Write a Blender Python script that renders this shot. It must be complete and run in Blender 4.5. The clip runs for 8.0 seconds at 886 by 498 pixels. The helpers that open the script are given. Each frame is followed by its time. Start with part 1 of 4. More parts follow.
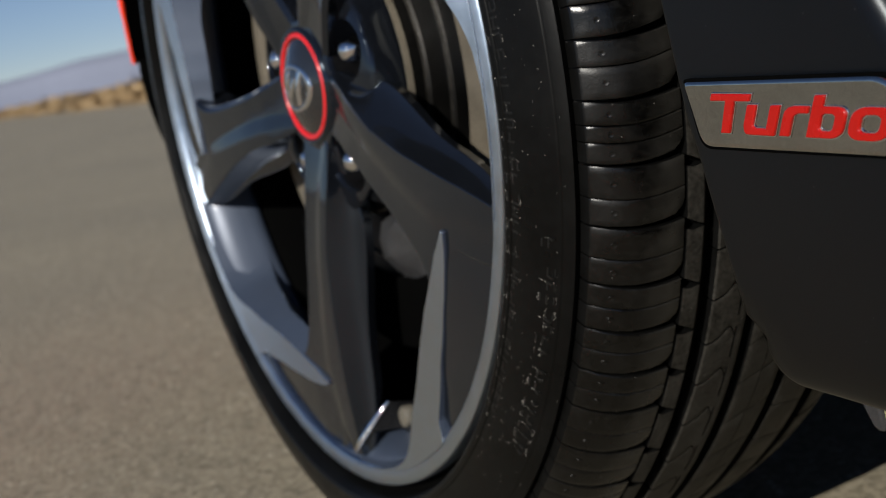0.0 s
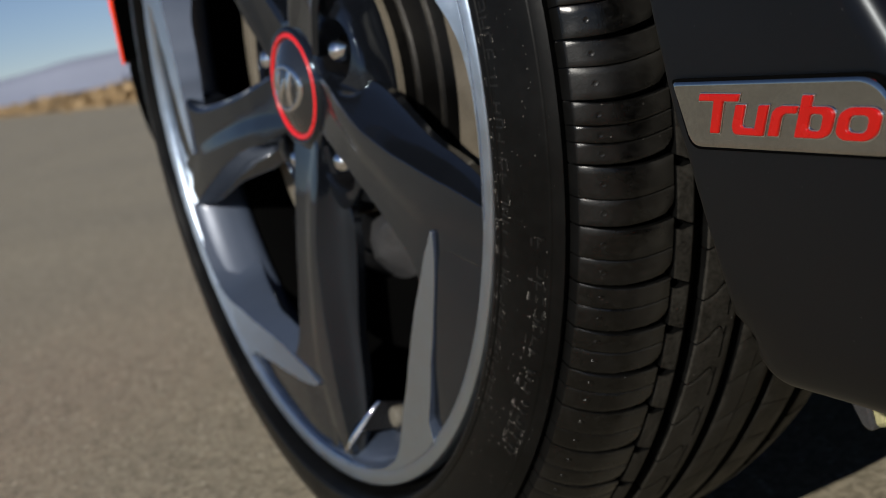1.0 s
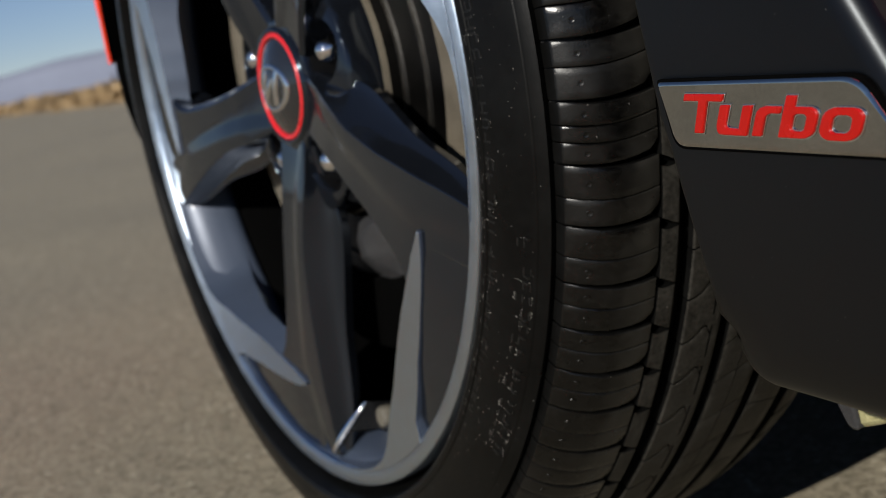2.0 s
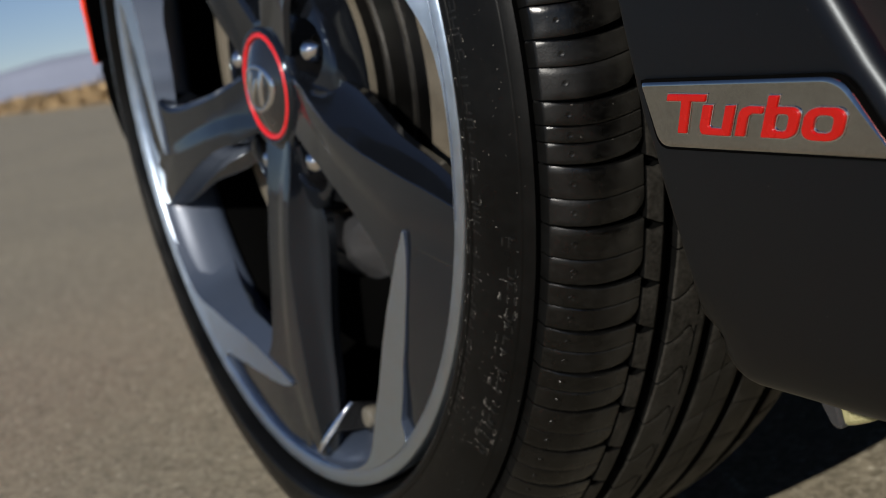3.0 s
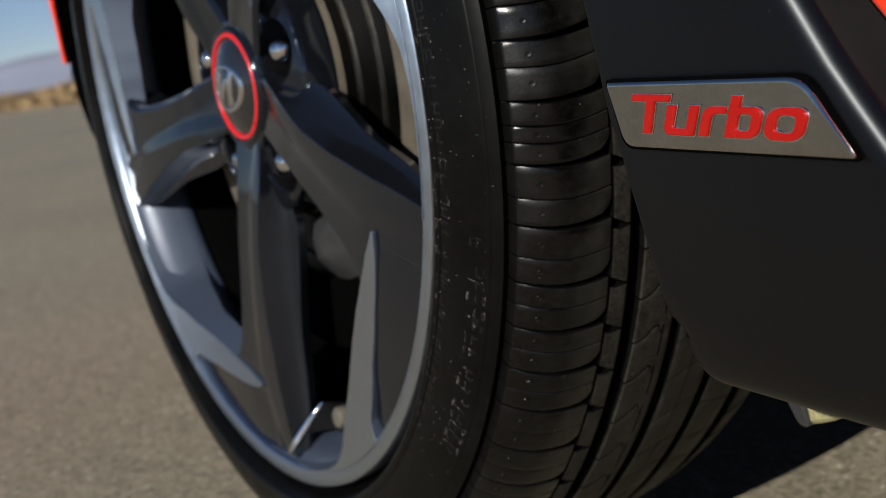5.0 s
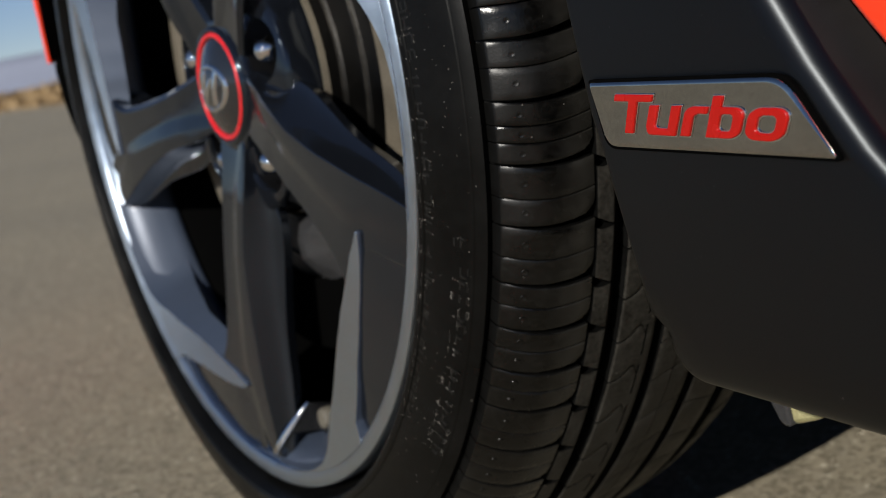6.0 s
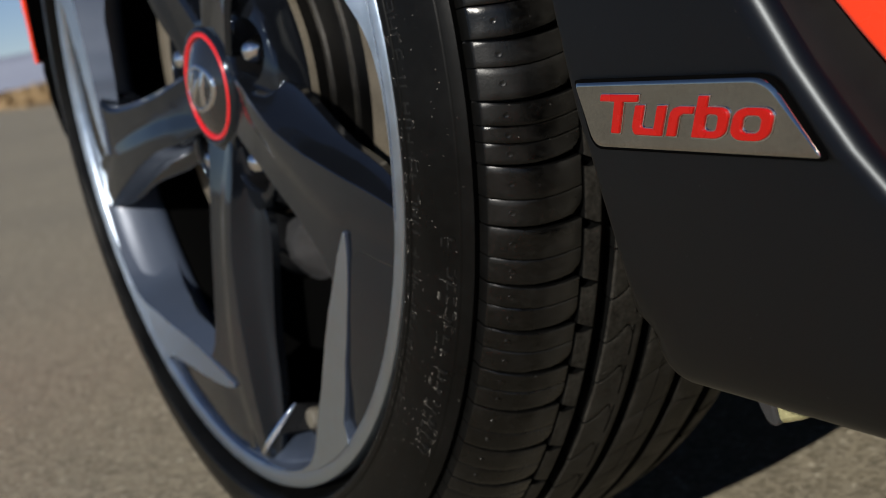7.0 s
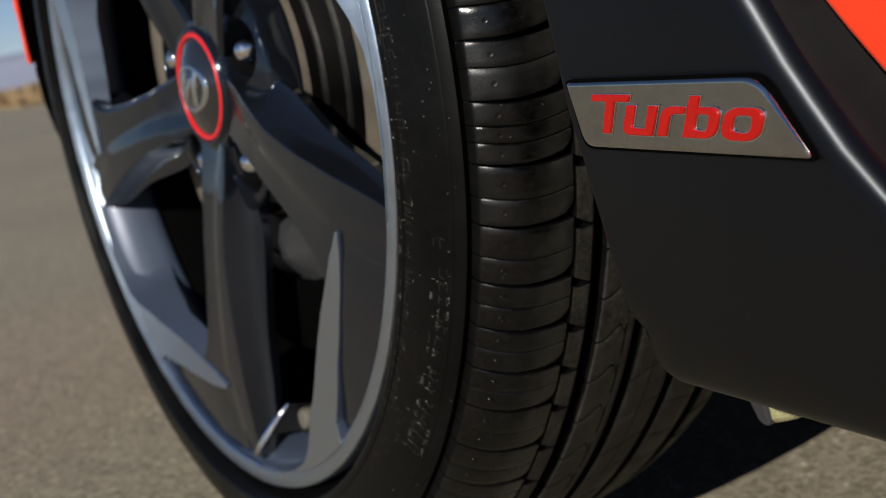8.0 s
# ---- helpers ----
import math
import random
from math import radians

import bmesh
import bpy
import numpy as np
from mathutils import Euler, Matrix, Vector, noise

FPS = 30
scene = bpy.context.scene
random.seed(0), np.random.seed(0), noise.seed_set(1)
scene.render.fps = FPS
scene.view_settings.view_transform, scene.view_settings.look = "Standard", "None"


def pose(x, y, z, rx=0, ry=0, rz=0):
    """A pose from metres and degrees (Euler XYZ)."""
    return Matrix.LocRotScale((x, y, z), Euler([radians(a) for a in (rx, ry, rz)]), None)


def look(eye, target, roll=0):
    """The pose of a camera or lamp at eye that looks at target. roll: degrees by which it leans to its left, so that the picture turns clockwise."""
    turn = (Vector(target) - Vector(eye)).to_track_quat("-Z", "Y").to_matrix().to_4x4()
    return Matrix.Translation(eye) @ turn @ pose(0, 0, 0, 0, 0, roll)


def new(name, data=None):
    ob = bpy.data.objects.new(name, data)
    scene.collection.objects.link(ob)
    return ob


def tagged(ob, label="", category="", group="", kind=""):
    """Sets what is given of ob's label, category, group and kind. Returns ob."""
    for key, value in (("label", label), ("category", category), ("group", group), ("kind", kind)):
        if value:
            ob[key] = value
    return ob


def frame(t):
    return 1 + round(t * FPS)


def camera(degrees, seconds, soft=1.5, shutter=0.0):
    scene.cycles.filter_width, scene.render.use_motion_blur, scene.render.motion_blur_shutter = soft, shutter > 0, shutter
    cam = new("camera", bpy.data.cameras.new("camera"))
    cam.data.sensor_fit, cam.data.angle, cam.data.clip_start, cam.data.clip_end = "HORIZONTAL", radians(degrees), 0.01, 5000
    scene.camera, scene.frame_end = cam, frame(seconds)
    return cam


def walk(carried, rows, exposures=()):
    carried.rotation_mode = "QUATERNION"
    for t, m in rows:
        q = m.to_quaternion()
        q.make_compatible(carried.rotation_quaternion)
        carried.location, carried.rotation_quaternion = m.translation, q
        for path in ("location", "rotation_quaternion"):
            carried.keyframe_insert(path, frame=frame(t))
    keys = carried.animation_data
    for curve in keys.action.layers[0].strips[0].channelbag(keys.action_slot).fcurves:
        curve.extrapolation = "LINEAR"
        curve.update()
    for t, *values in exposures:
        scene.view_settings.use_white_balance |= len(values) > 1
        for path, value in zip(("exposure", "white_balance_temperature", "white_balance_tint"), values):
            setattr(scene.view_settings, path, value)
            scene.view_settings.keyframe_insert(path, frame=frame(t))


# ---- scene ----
# Axes: x towards the car's rear, y inboard, z up. The front wheel's centre is over the origin.
cam = camera(39.594, 8.0, soft=0.5)
PATH = [
    (0, 0.69531, -0.26801, 0.32708, 80.232, 9.623, 61.247),
    (0.5, 0.6955, -0.26771, 0.32703, 80.203, 9.609, 61.075),
    (1, 0.69575, -0.26731, 0.32695, 80.168, 9.592, 60.859),
    (1.5, 0.69604, -0.26684, 0.32685, 80.126, 9.571, 60.605),
    (3, 0.69705, -0.26523, 0.3265, 79.995, 9.502, 59.769),
    (3.5, 0.69743, -0.26463, 0.32636, 79.95, 9.476, 59.474),
    (4, 0.6978, -0.26403, 0.32621, 79.907, 9.452, 59.184),
    (4.5, 0.69819, -0.26341, 0.32606, 79.864, 9.426, 58.891),
    (6, 0.6994, -0.26147, 0.32554, 79.742, 9.348, 58.013),
    (6.5, 0.69977, -0.26088, 0.32537, 79.708, 9.325, 57.757),
    (7, 0.70006, -0.26041, 0.32524, 79.682, 9.307, 57.555),
    (7.5, 0.70031, -0.26001, 0.32512, 79.661, 9.292, 57.39),
    (8, 0.70048, -0.25974, 0.32504, 79.646, 9.281, 57.275),
]
walk(cam, [(t, pose(x, y, z, rx, ry, rz)) for t, x, y, z, rx, ry, rz in PATH], exposures=[(0.0, 0.25)])
cam.data.dof.use_dof = True
cam.data.dof.focus_distance = 0.405
cam.data.dof.aperture_fstop = 15.0
cam.data.dof.aperture_blades = 9

# ---- light: a low sun behind the camera's shoulder, clear desert sky ----
SUN_TO = Vector((0.448, -0.805, 0.421)).normalized()
world = bpy.data.worlds.new("sky")
scene.world = world
world.use_nodes = True
sky = world.node_tree.nodes.new("ShaderNodeTexSky")
sky.sky_type = "NISHITA"
sky.sun_disc = False
sky.sun_elevation = math.asin(SUN_TO.z)
sky.sun_rotation = math.atan2(SUN_TO.x, SUN_TO.y)
sky.altitude = 3500
sky.air_density, sky.dust_density, sky.ozone_density = 1.0, 0.1, 2.8
back = world.node_tree.nodes["Background"]
back.inputs["Strength"].default_value = 0.063
haze = world.node_tree.nodes.new("ShaderNodeMix")
haze.data_type, haze.blend_type = "RGBA", "MULTIPLY"
haze.inputs["Factor"].default_value, haze.inputs["B"].default_value = 1.0, (0.97, 0.90, 0.93, 1)
world.node_tree.links.new(sky.outputs["Color"], haze.inputs["A"])
world.node_tree.links.new(haze.outputs["Result"], back.inputs["Color"])
lamp = bpy.data.lights.new("sun", "SUN")
lamp.energy, lamp.angle, lamp.color = 4.35, radians(0.53), (1.0, 0.955, 0.872)
sun = new("sun", lamp)
sun.matrix_world = look(SUN_TO * 50, (0, 0, 0))

# ---- materials ----
def material(name, colour, rough=0.5, metal=0.0, coat=0.0, vary=0.15, scale=40.0, bump=0.0, bump_scale=400.0,
             specks=0.0, speck_scale=300.0, speck_colour=(0.45, 0.42, 0.36), rough_vary=0.1, coords="Object", gleam=0.5, coat_rough=0.06):
    """A surface with two scales of tone, uneven gloss, fine relief and, where asked for, scattered dust."""
    m = bpy.data.materials.new(name)
    m.use_nodes = True
    n, l = m.node_tree.nodes, m.node_tree.links
    b = n["Principled BSDF"]
    c = n.new("ShaderNodeNewGeometry" if coords == "Position" else "ShaderNodeTexCoord")
    at = c.outputs[coords]
    big = n.new("ShaderNodeTexNoise")
    big.inputs["Scale"].default_value, big.inputs["Detail"].default_value = scale, 6
    small = n.new("ShaderNodeTexNoise")
    small.inputs["Scale"].default_value, small.inputs["Detail"].default_value = scale * 9, 3
    l.new(at, big.inputs["Vector"]), l.new(at, small.inputs["Vector"])
    add = n.new("ShaderNodeMath")
    add.operation = "ADD"
    l.new(big.outputs["Fac"], add.inputs[0]), l.new(small.outputs["Fac"], add.inputs[1])
    fit = n.new("ShaderNodeMapRange")
    fit.inputs["From Min"].default_value, fit.inputs["From Max"].default_value = 0.6, 1.4
    fit.inputs["To Min"].default_value, fit.inputs["To Max"].default_value = 1 - vary, 1 + vary
    l.new(add.outputs[0], fit.inputs["Value"])
    tone = n.new("ShaderNodeMix")
    tone.data_type, tone.blend_type = "RGBA", "MULTIPLY"
    tone.inputs["Factor"].default_value = 1.0
    tone.inputs["A"].default_value = (*colour, 1)
    l.new(fit.outputs["Result"], tone.inputs["B"])
    last = tone.outputs["Result"]
    gloss = n.new("ShaderNodeMapRange")
    gloss.inputs["From Min"].default_value, gloss.inputs["From Max"].default_value = 0.3, 0.7
    gloss.inputs["To Min"].default_value, gloss.inputs["To Max"].default_value = max(0.02, rough - rough_vary), min(1, rough + rough_vary)
    l.new(big.outputs["Fac"], gloss.inputs["Value"])
    l.new(gloss.outputs["Result"], b.inputs["Roughness"])
    if specks:
        v = n.new("ShaderNodeTexVoronoi")
        v.inputs["Scale"].default_value = speck_scale
        l.new(at, v.inputs["Vector"])
        near = n.new("ShaderNodeMath")
        near.operation = "LESS_THAN"
        near.inputs[1].default_value = 0.13
        l.new(v.outputs["Distance"], near.inputs[0])
        rare = n.new("ShaderNodeSeparateColor")
        l.new(v.outputs["Color"], rare.inputs["Color"])
        few = n.new("ShaderNodeMath")
        few.operation = "LESS_THAN"
        few.inputs[1].default_value = specks
        l.new(rare.outputs["Red"], few.inputs[0])
        both = n.new("ShaderNodeMath")
        both.operation = "MULTIPLY"
        l.new(near.outputs[0], both.inputs[0]), l.new(few.outputs[0], both.inputs[1])
        dust = n.new("ShaderNodeMix")
        dust.data_type = "RGBA"
        dust.inputs["B"].default_value = (*speck_colour, 1)
        l.new(both.outputs[0], dust.inputs["Factor"])
        l.new(last, dust.inputs["A"])
        last = dust.outputs["Result"]
    l.new(last, b.inputs["Base Color"])
    b.inputs["Metallic"].default_value = metal
    b.inputs["Specular IOR Level"].default_value = gleam
    b.inputs["Coat Weight"].default_value = coat
    b.inputs["Coat Roughness"].default_value = coat_rough
    if bump:
        fine = n.new("ShaderNodeTexNoise")
        fine.inputs["Scale"].default_value, fine.inputs["Detail"].default_value = bump_scale, 4
        l.new(at, fine.inputs["Vector"])
        relief = n.new("ShaderNodeBump")
        relief.inputs["Strength"].default_value, relief.inputs["Distance"].default_value = bump, 0.001
        l.new(fine.outputs["Fac"], relief.inputs["Height"])
        l.new(relief.outputs["Normal"], b.inputs["Normal"])
    return m


RUBBER = material("tyre_rubber", (0.0028, 0.0028, 0.0027), 0.36, vary=0.4, scale=25, bump=0.08, bump_scale=2200, specks=0.012, speck_scale=420, speck_colour=(0.10, 0.095, 0.085), gleam=0.14, coords="Position")
TREAD = material("tread_rubber", (0.0195, 0.0182, 0.0157), 0.48, vary=0.9, scale=60, bump=0.14, bump_scale=1600, specks=0.06, speck_scale=380, speck_colour=(0.13, 0.12, 0.11), gleam=0.12, coords="Position")
GROOVE = material("shaded_groove_rubber", (0.0022, 0.0022, 0.0021), 0.55, vary=0.3, scale=60, bump=0.05, bump_scale=1500, gleam=0.10, coords="Position")
SHOULDER_RUBBER = material("shoulder_rubber", (0.0014, 0.0013, 0.0012), 0.31, vary=0.9, scale=45, bump=0.08, bump_scale=1300, specks=0.03, speck_scale=460, speck_colour=(0.09, 0.085, 0.077), rough_vary=0.14, gleam=0.38, coords="Position")
GREY = material("dark_grey_wheel_paint", (0.0058, 0.0070, 0.0098), 0.10, metal=0.15, coat=0.28, vary=0.15, scale=60, bump=0.02, bump_scale=1500, rough_vary=0.02, coat_rough=0.025, gleam=0.64, coords="Position")
GREY.node_tree.nodes["Principled BSDF"].inputs["Specular Tint"].default_value = (0.70, 0.84, 1.0, 1)
SILVER = material("machined_aluminium", (0.545, 0.635, 0.75), 0.39, metal=1.0, vary=0.06, scale=80, bump=0.06, bump_scale=1800, rough_vary=0.05, coords="Position")


def turned_on_a_lathe(m):
    """Fine grooves round the axle spread the gloss outwards from it."""
    n, l = m.node_tree.nodes, m.node_tree.links
    out = n.new("ShaderNodeVectorMath")
    out.operation = "SUBTRACT"
    out.inputs[1].default_value = (0.0, 0.0, 0.312)
    l.new(n.new("ShaderNodeNewGeometry").outputs["Position"], out.inputs[0])
    flat = n.new("ShaderNodeVectorMath")
    flat.operation = "MULTIPLY"
    flat.inputs[1].default_value = (1.0, 0.0, 1.0)
    l.new(out.outputs[0], flat.inputs[0])
    unit = n.new("ShaderNodeVectorMath")
    unit.operation = "NORMALIZE"
    l.new(flat.outputs[0], unit.inputs[0])
    b = n["Principled BSDF"]
    b.inputs["Anisotropic"].default_value = 0.68
    l.new(unit.outputs[0], b.inputs["Tangent"])


turned_on_a_lathe(SILVER)
BARREL = material("silver_barrel_paint", (0.045, 0.059, 0.090), 0.42, metal=0.25, coat=0.45, vary=0.05, scale=30, rough_vary=0.03, coat_rough=0.05, coords="Position")
CHROME = material("bright_chrome", (0.78, 0.78, 0.78), 0.06, metal=1.0, vary=0.02, scale=60, rough_vary=0.03)
PLATE = material("badge_chrome", (0.46, 0.46, 0.44), 0.06, metal=1.0, vary=0.14, scale=70, bump=0.010, bump_scale=150, rough_vary=0.04)
# near-black put in place of shade inside nut recesses and valve hollow
RECESS_SHADE = material("recess_shade_black", (0.004, 0.004, 0.0045), 0.35, vary=0.4, scale=120, bump=0.2, bump_scale=500, gleam=0.2)
RED_RING = material("red_gloss_plastic", (0.60, 0.012, 0.016), 0.3, coat=0.5, vary=0.05, scale=60)
LETTER_RED = material("badge_red_enamel", (0.34, 0.0042, 0.002), 0.25, coat=0.5, vary=0.08, scale=90, coat_rough=0.06, gleam=0.3)
CAP_BLACK = material("cap_gloss_black", (0.012, 0.0125, 0.0135), 0.2, coat=0.8, vary=0.1, scale=70)
BODY_RED = material("orange_red_car_paint", (0.93, 0.046, 0.010), 0.35, coat=0.6, vary=0.04, scale=15, bump=0.02, bump_scale=600)
SILL_BLACK = material("satin_black_sill", (0.0013, 0.0013, 0.0015), 0.42, vary=0.15, scale=25, bump=0.015, bump_scale=1500, specks=0.03, speck_scale=520, speck_colour=(0.045, 0.042, 0.04), rough_vary=0.03, gleam=0.58)
SILL_BLACK.node_tree.nodes["Principled BSDF"].inputs["Specular Tint"].default_value = (0.88, 0.94, 1.0, 1)
# copy of the sill's black, dulled to mute the red wing's reflection
SILL_BACK = material("dulled_sill_black_return", (0.0020, 0.0016, 0.0016), 0.5, vary=0.15, scale=25, bump=0.03, bump_scale=1500, gleam=0.30)
# gloss is stretched along the crease to brighten the sun's line there
crease_stretch = SILL_BLACK.node_tree.nodes.new("ShaderNodeCombineXYZ")
crease_stretch.inputs[0].default_value, crease_stretch.inputs[2].default_value = -0.72, 0.69
SILL_BLACK.node_tree.nodes["Principled BSDF"].inputs["Anisotropic"].default_value = 0.93
SILL_BLACK.node_tree.links.new(crease_stretch.outputs[0], SILL_BLACK.node_tree.nodes["Principled BSDF"].inputs["Tangent"])
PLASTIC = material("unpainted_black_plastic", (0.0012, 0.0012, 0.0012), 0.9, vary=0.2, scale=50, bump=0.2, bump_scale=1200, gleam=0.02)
# shade on the disc's face and sun on its rusty edges are put into these colours
IRON = material("shaded_brake_iron", (0.022, 0.021, 0.020), 0.52, metal=1.0, vary=0.3, scale=30, bump=0.1)
LIT_RUST = material("sunlit_rusty_disc_edge", (0.14, 0.12, 0.09), 0.6, metal=0.3, vary=0.25, scale=60, bump=0.2)
SCORED = material("scored_bright_iron", (0.13, 0.122, 0.108), 0.42, metal=1.0, vary=0.3, scale=60, bump=0.1)
CALIPER = material("cast_caliper_metal", (0.045, 0.045, 0.047), 0.45, metal=0.3, vary=0.3, scale=50, bump=0.4, bump_scale=300)
VALVE = material("pale_valve_cap", (0.11, 0.10, 0.08), 0.35, vary=0.3, scale=150)
LAMP_GLASS = material("yellowed_clear_plastic", (0.27, 0.25, 0.13), 0.2, vary=0.4, scale=90)
CLIP_GREY = material("grey_plastic_clip", (0.03, 0.03, 0.032), 0.3, vary=0.3, scale=90)
SHRUB = material("dry_desert_scrub", (0.29, 0.20, 0.105), 0.9, vary=0.22, scale=0.22, coords="Object")
# the air's haze is painted into this pale blue-grey
ROCK = material("haze_coloured_rock", (0.29, 0.315, 0.40), 1.0, vary=0.08, scale=0.004, coords="Object")


def add_wear(m, colour, start, end):
    """Dusty, worn rubber where the shoulder rolls on the road, with a ragged border."""
    n, l = m.node_tree.nodes, m.node_tree.links
    b = n["Principled BSDF"]
    at = n.new("ShaderNodeNewGeometry").outputs["Position"]
    split = n.new("ShaderNodeSeparateXYZ")
    l.new(at, split.inputs[0])
    rag = n.new("ShaderNodeTexNoise")
    rag.inputs["Scale"].default_value, rag.inputs["Detail"].default_value = 130, 5
    l.new(at, rag.inputs["Vector"])
    shift = n.new("ShaderNodeMath")
    shift.operation = "MULTIPLY_ADD"
    shift.inputs[1].default_value = 0.016
    l.new(rag.outputs["Fac"], shift.inputs[0]), l.new(split.outputs["Y"], shift.inputs[2])
    fade = n.new("ShaderNodeMapRange")
    fade.inputs["From Min"].default_value, fade.inputs["From Max"].default_value = start + 0.008, end + 0.008
    l.new(shift.outputs[0], fade.inputs["Value"])
    worn = n.new("ShaderNodeMix")
    worn.data_type = "RGBA"
    worn.inputs["B"].default_value = (*colour, 1)
    l.new(b.inputs["Base Color"].links[0].from_socket, worn.inputs["A"])
    l.new(fade.outputs["Result"], worn.inputs["Factor"])
    l.new(worn.outputs["Result"], b.inputs["Base Color"])


def add_scuffs(m, colour, most):
    """Streaks of scuffed, duller rubber drawn out across the tread."""
    n, l = m.node_tree.nodes, m.node_tree.links
    b = n["Principled BSDF"]
    stretch = n.new("ShaderNodeVectorMath")
    stretch.operation = "MULTIPLY"
    stretch.inputs[1].default_value = (1.0, 0.28, 1.0)
    l.new(n.new("ShaderNodeNewGeometry").outputs["Position"], stretch.inputs[0])
    fine = n.new("ShaderNodeTexNoise")
    fine.inputs["Scale"].default_value, fine.inputs["Detail"].default_value, fine.inputs["Roughness"].default_value = 520, 6, 0.72
    l.new(stretch.outputs[0], fine.inputs["Vector"])
    pick = n.new("ShaderNodeMapRange")
    pick.inputs["From Min"].default_value, pick.inputs["From Max"].default_value = 0.48, 0.72
    pick.inputs["To Max"].default_value = most
    l.new(fine.outputs["Fac"], pick.inputs["Value"])
    scuff = n.new("ShaderNodeMix")
    scuff.data_type = "RGBA"
    scuff.inputs["B"].default_value = (*colour, 1)
    l.new(b.inputs["Base Color"].links[0].from_socket, scuff.inputs["A"])
    l.new(pick.outputs["Result"], scuff.inputs["Factor"])
    l.new(scuff.outputs["Result"], b.inputs["Base Color"])


add_scuffs(SHOULDER_RUBBER, (0.018, 0.017, 0.0153), 0.26)
add_scuffs(TREAD, (0.040, 0.037, 0.032), 0.45)
add_wear(SHOULDER_RUBBER, (0.019, 0.0178, 0.0154), 0.029, 0.047)


def ground_material():
    m = bpy.data.materials.new("asphalt_and_desert_dirt")
    m.use_nodes = True
    n, l = m.node_tree.nodes, m.node_tree.links
    b = n["Principled BSDF"]
    c = n.new("ShaderNodeTexCoord")
    at = c.outputs["Object"]

    def noise_at(scale, detail=5.0):
        t = n.new("ShaderNodeTexNoise")
        t.inputs["Scale"].default_value, t.inputs["Detail"].default_value = scale, detail
        l.new(at, t.inputs["Vector"])
        return t.outputs["Fac"]

    def ramp(value, *stops):
        r = n.new("ShaderNodeValToRGB")
        while len(r.color_ramp.elements) < len(stops):
            r.color_ramp.elements.new(0.5)
        for e, (p, col) in zip(r.color_ramp.elements, stops):
            e.position, e.color = p, (*col, 1)
        l.new(value, r.inputs["Fac"])
        return r.outputs["Color"]

    def mixed(kind, f, a, bb):
        x = n.new("ShaderNodeMix")
        x.data_type, x.blend_type = "RGBA", kind
        if isinstance(f, float):
            x.inputs["Factor"].default_value = f
        else:
            l.new(f, x.inputs["Factor"])
        l.new(a, x.inputs["A"]), l.new(bb, x.inputs["B"])
        return x.outputs["Result"]

    stones = n.new("ShaderNodeTexVoronoi")
    stones.inputs["Scale"].default_value = 270
    l.new(at, stones.inputs["Vector"])
    grit = ramp(stones.outputs["Color"], (0.0, (0.115, 0.099, 0.068)), (0.5, (0.265, 0.232, 0.169)), (0.85, (0.345, 0.305, 0.228)), (1.0, (0.68, 0.62, 0.50)))
    binder = ramp(noise_at(38), (0.3, (0.87, 0.87, 0.87)), (0.7, (1.05, 1.04, 1.02)))
    patches = ramp(noise_at(1.1, 4), (0.25, (0.86, 0.86, 0.86)), (0.75, (1.1, 1.08, 1.04)))
    road = mixed("MULTIPLY", 1.0, mixed("MULTIPLY", 1.0, grit, binder), patches)
    dirt = ramp(noise_at(0.35, 6), (0.3, (0.27, 0.20, 0.12)), (0.7, (0.42, 0.32, 0.19)))
    # the road's edge runs out to the left of the car's heading
    split = n.new("ShaderNodeSeparateXYZ")
    l.new(at, split.inputs[0])
    line = n.new("ShaderNodeMath")
    line.operation = "MULTIPLY_ADD"
    line.inputs[1].default_value = 0.085
    l.new(split.outputs["X"], line.inputs[0]), l.new(split.outputs["Y"], line.inputs[2])
    wave = n.new("ShaderNodeMath")
    wave.operation = "MULTIPLY_ADD"
    wave.inputs[1].default_value = 1.2
    l.new(noise_at(0.5, 3), wave.inputs[0]), l.new(line.outputs[0], wave.inputs[2])
    edge = n.new("ShaderNodeMapRange")
    edge.inputs["From Min"].default_value, edge.inputs["From Max"].default_value = 4.5, 5.3
    l.new(wave.outputs[0], edge.inputs["Value"])
    l.new(mixed("MIX", edge.outputs["Result"], road, dirt), b.inputs["Base Color"])
    b.inputs["Roughness"].default_value = 0.9
    relief = n.new("ShaderNodeBump")
    relief.inputs["Strength"].default_value, relief.inputs["Distance"].default_value = 0.09, 0.001
    l.new(stones.outputs["Distance"], relief.inputs["Height"])
    l.new(relief.outputs["Normal"], b.inputs["Normal"])
    return m


GROUND = ground_material()

# ---- mesh helpers ----
HUB_Z = 0.312


def polar(r, deg, h=0.0):
    """A point of the wheel: radius, degrees up from the rear, and how far it stands out of the rim's face."""
    return Vector((r * math.cos(radians(deg)), -h, HUB_Z + r * math.sin(radians(deg))))


def spin(deg):
    """The turn about the wheel's axle."""
    return Matrix.Translation((0, 0, HUB_Z)) @ Matrix.Rotation(radians(-deg), 4, "Y") @ Matrix.Translation((0, 0, -HUB_Z))


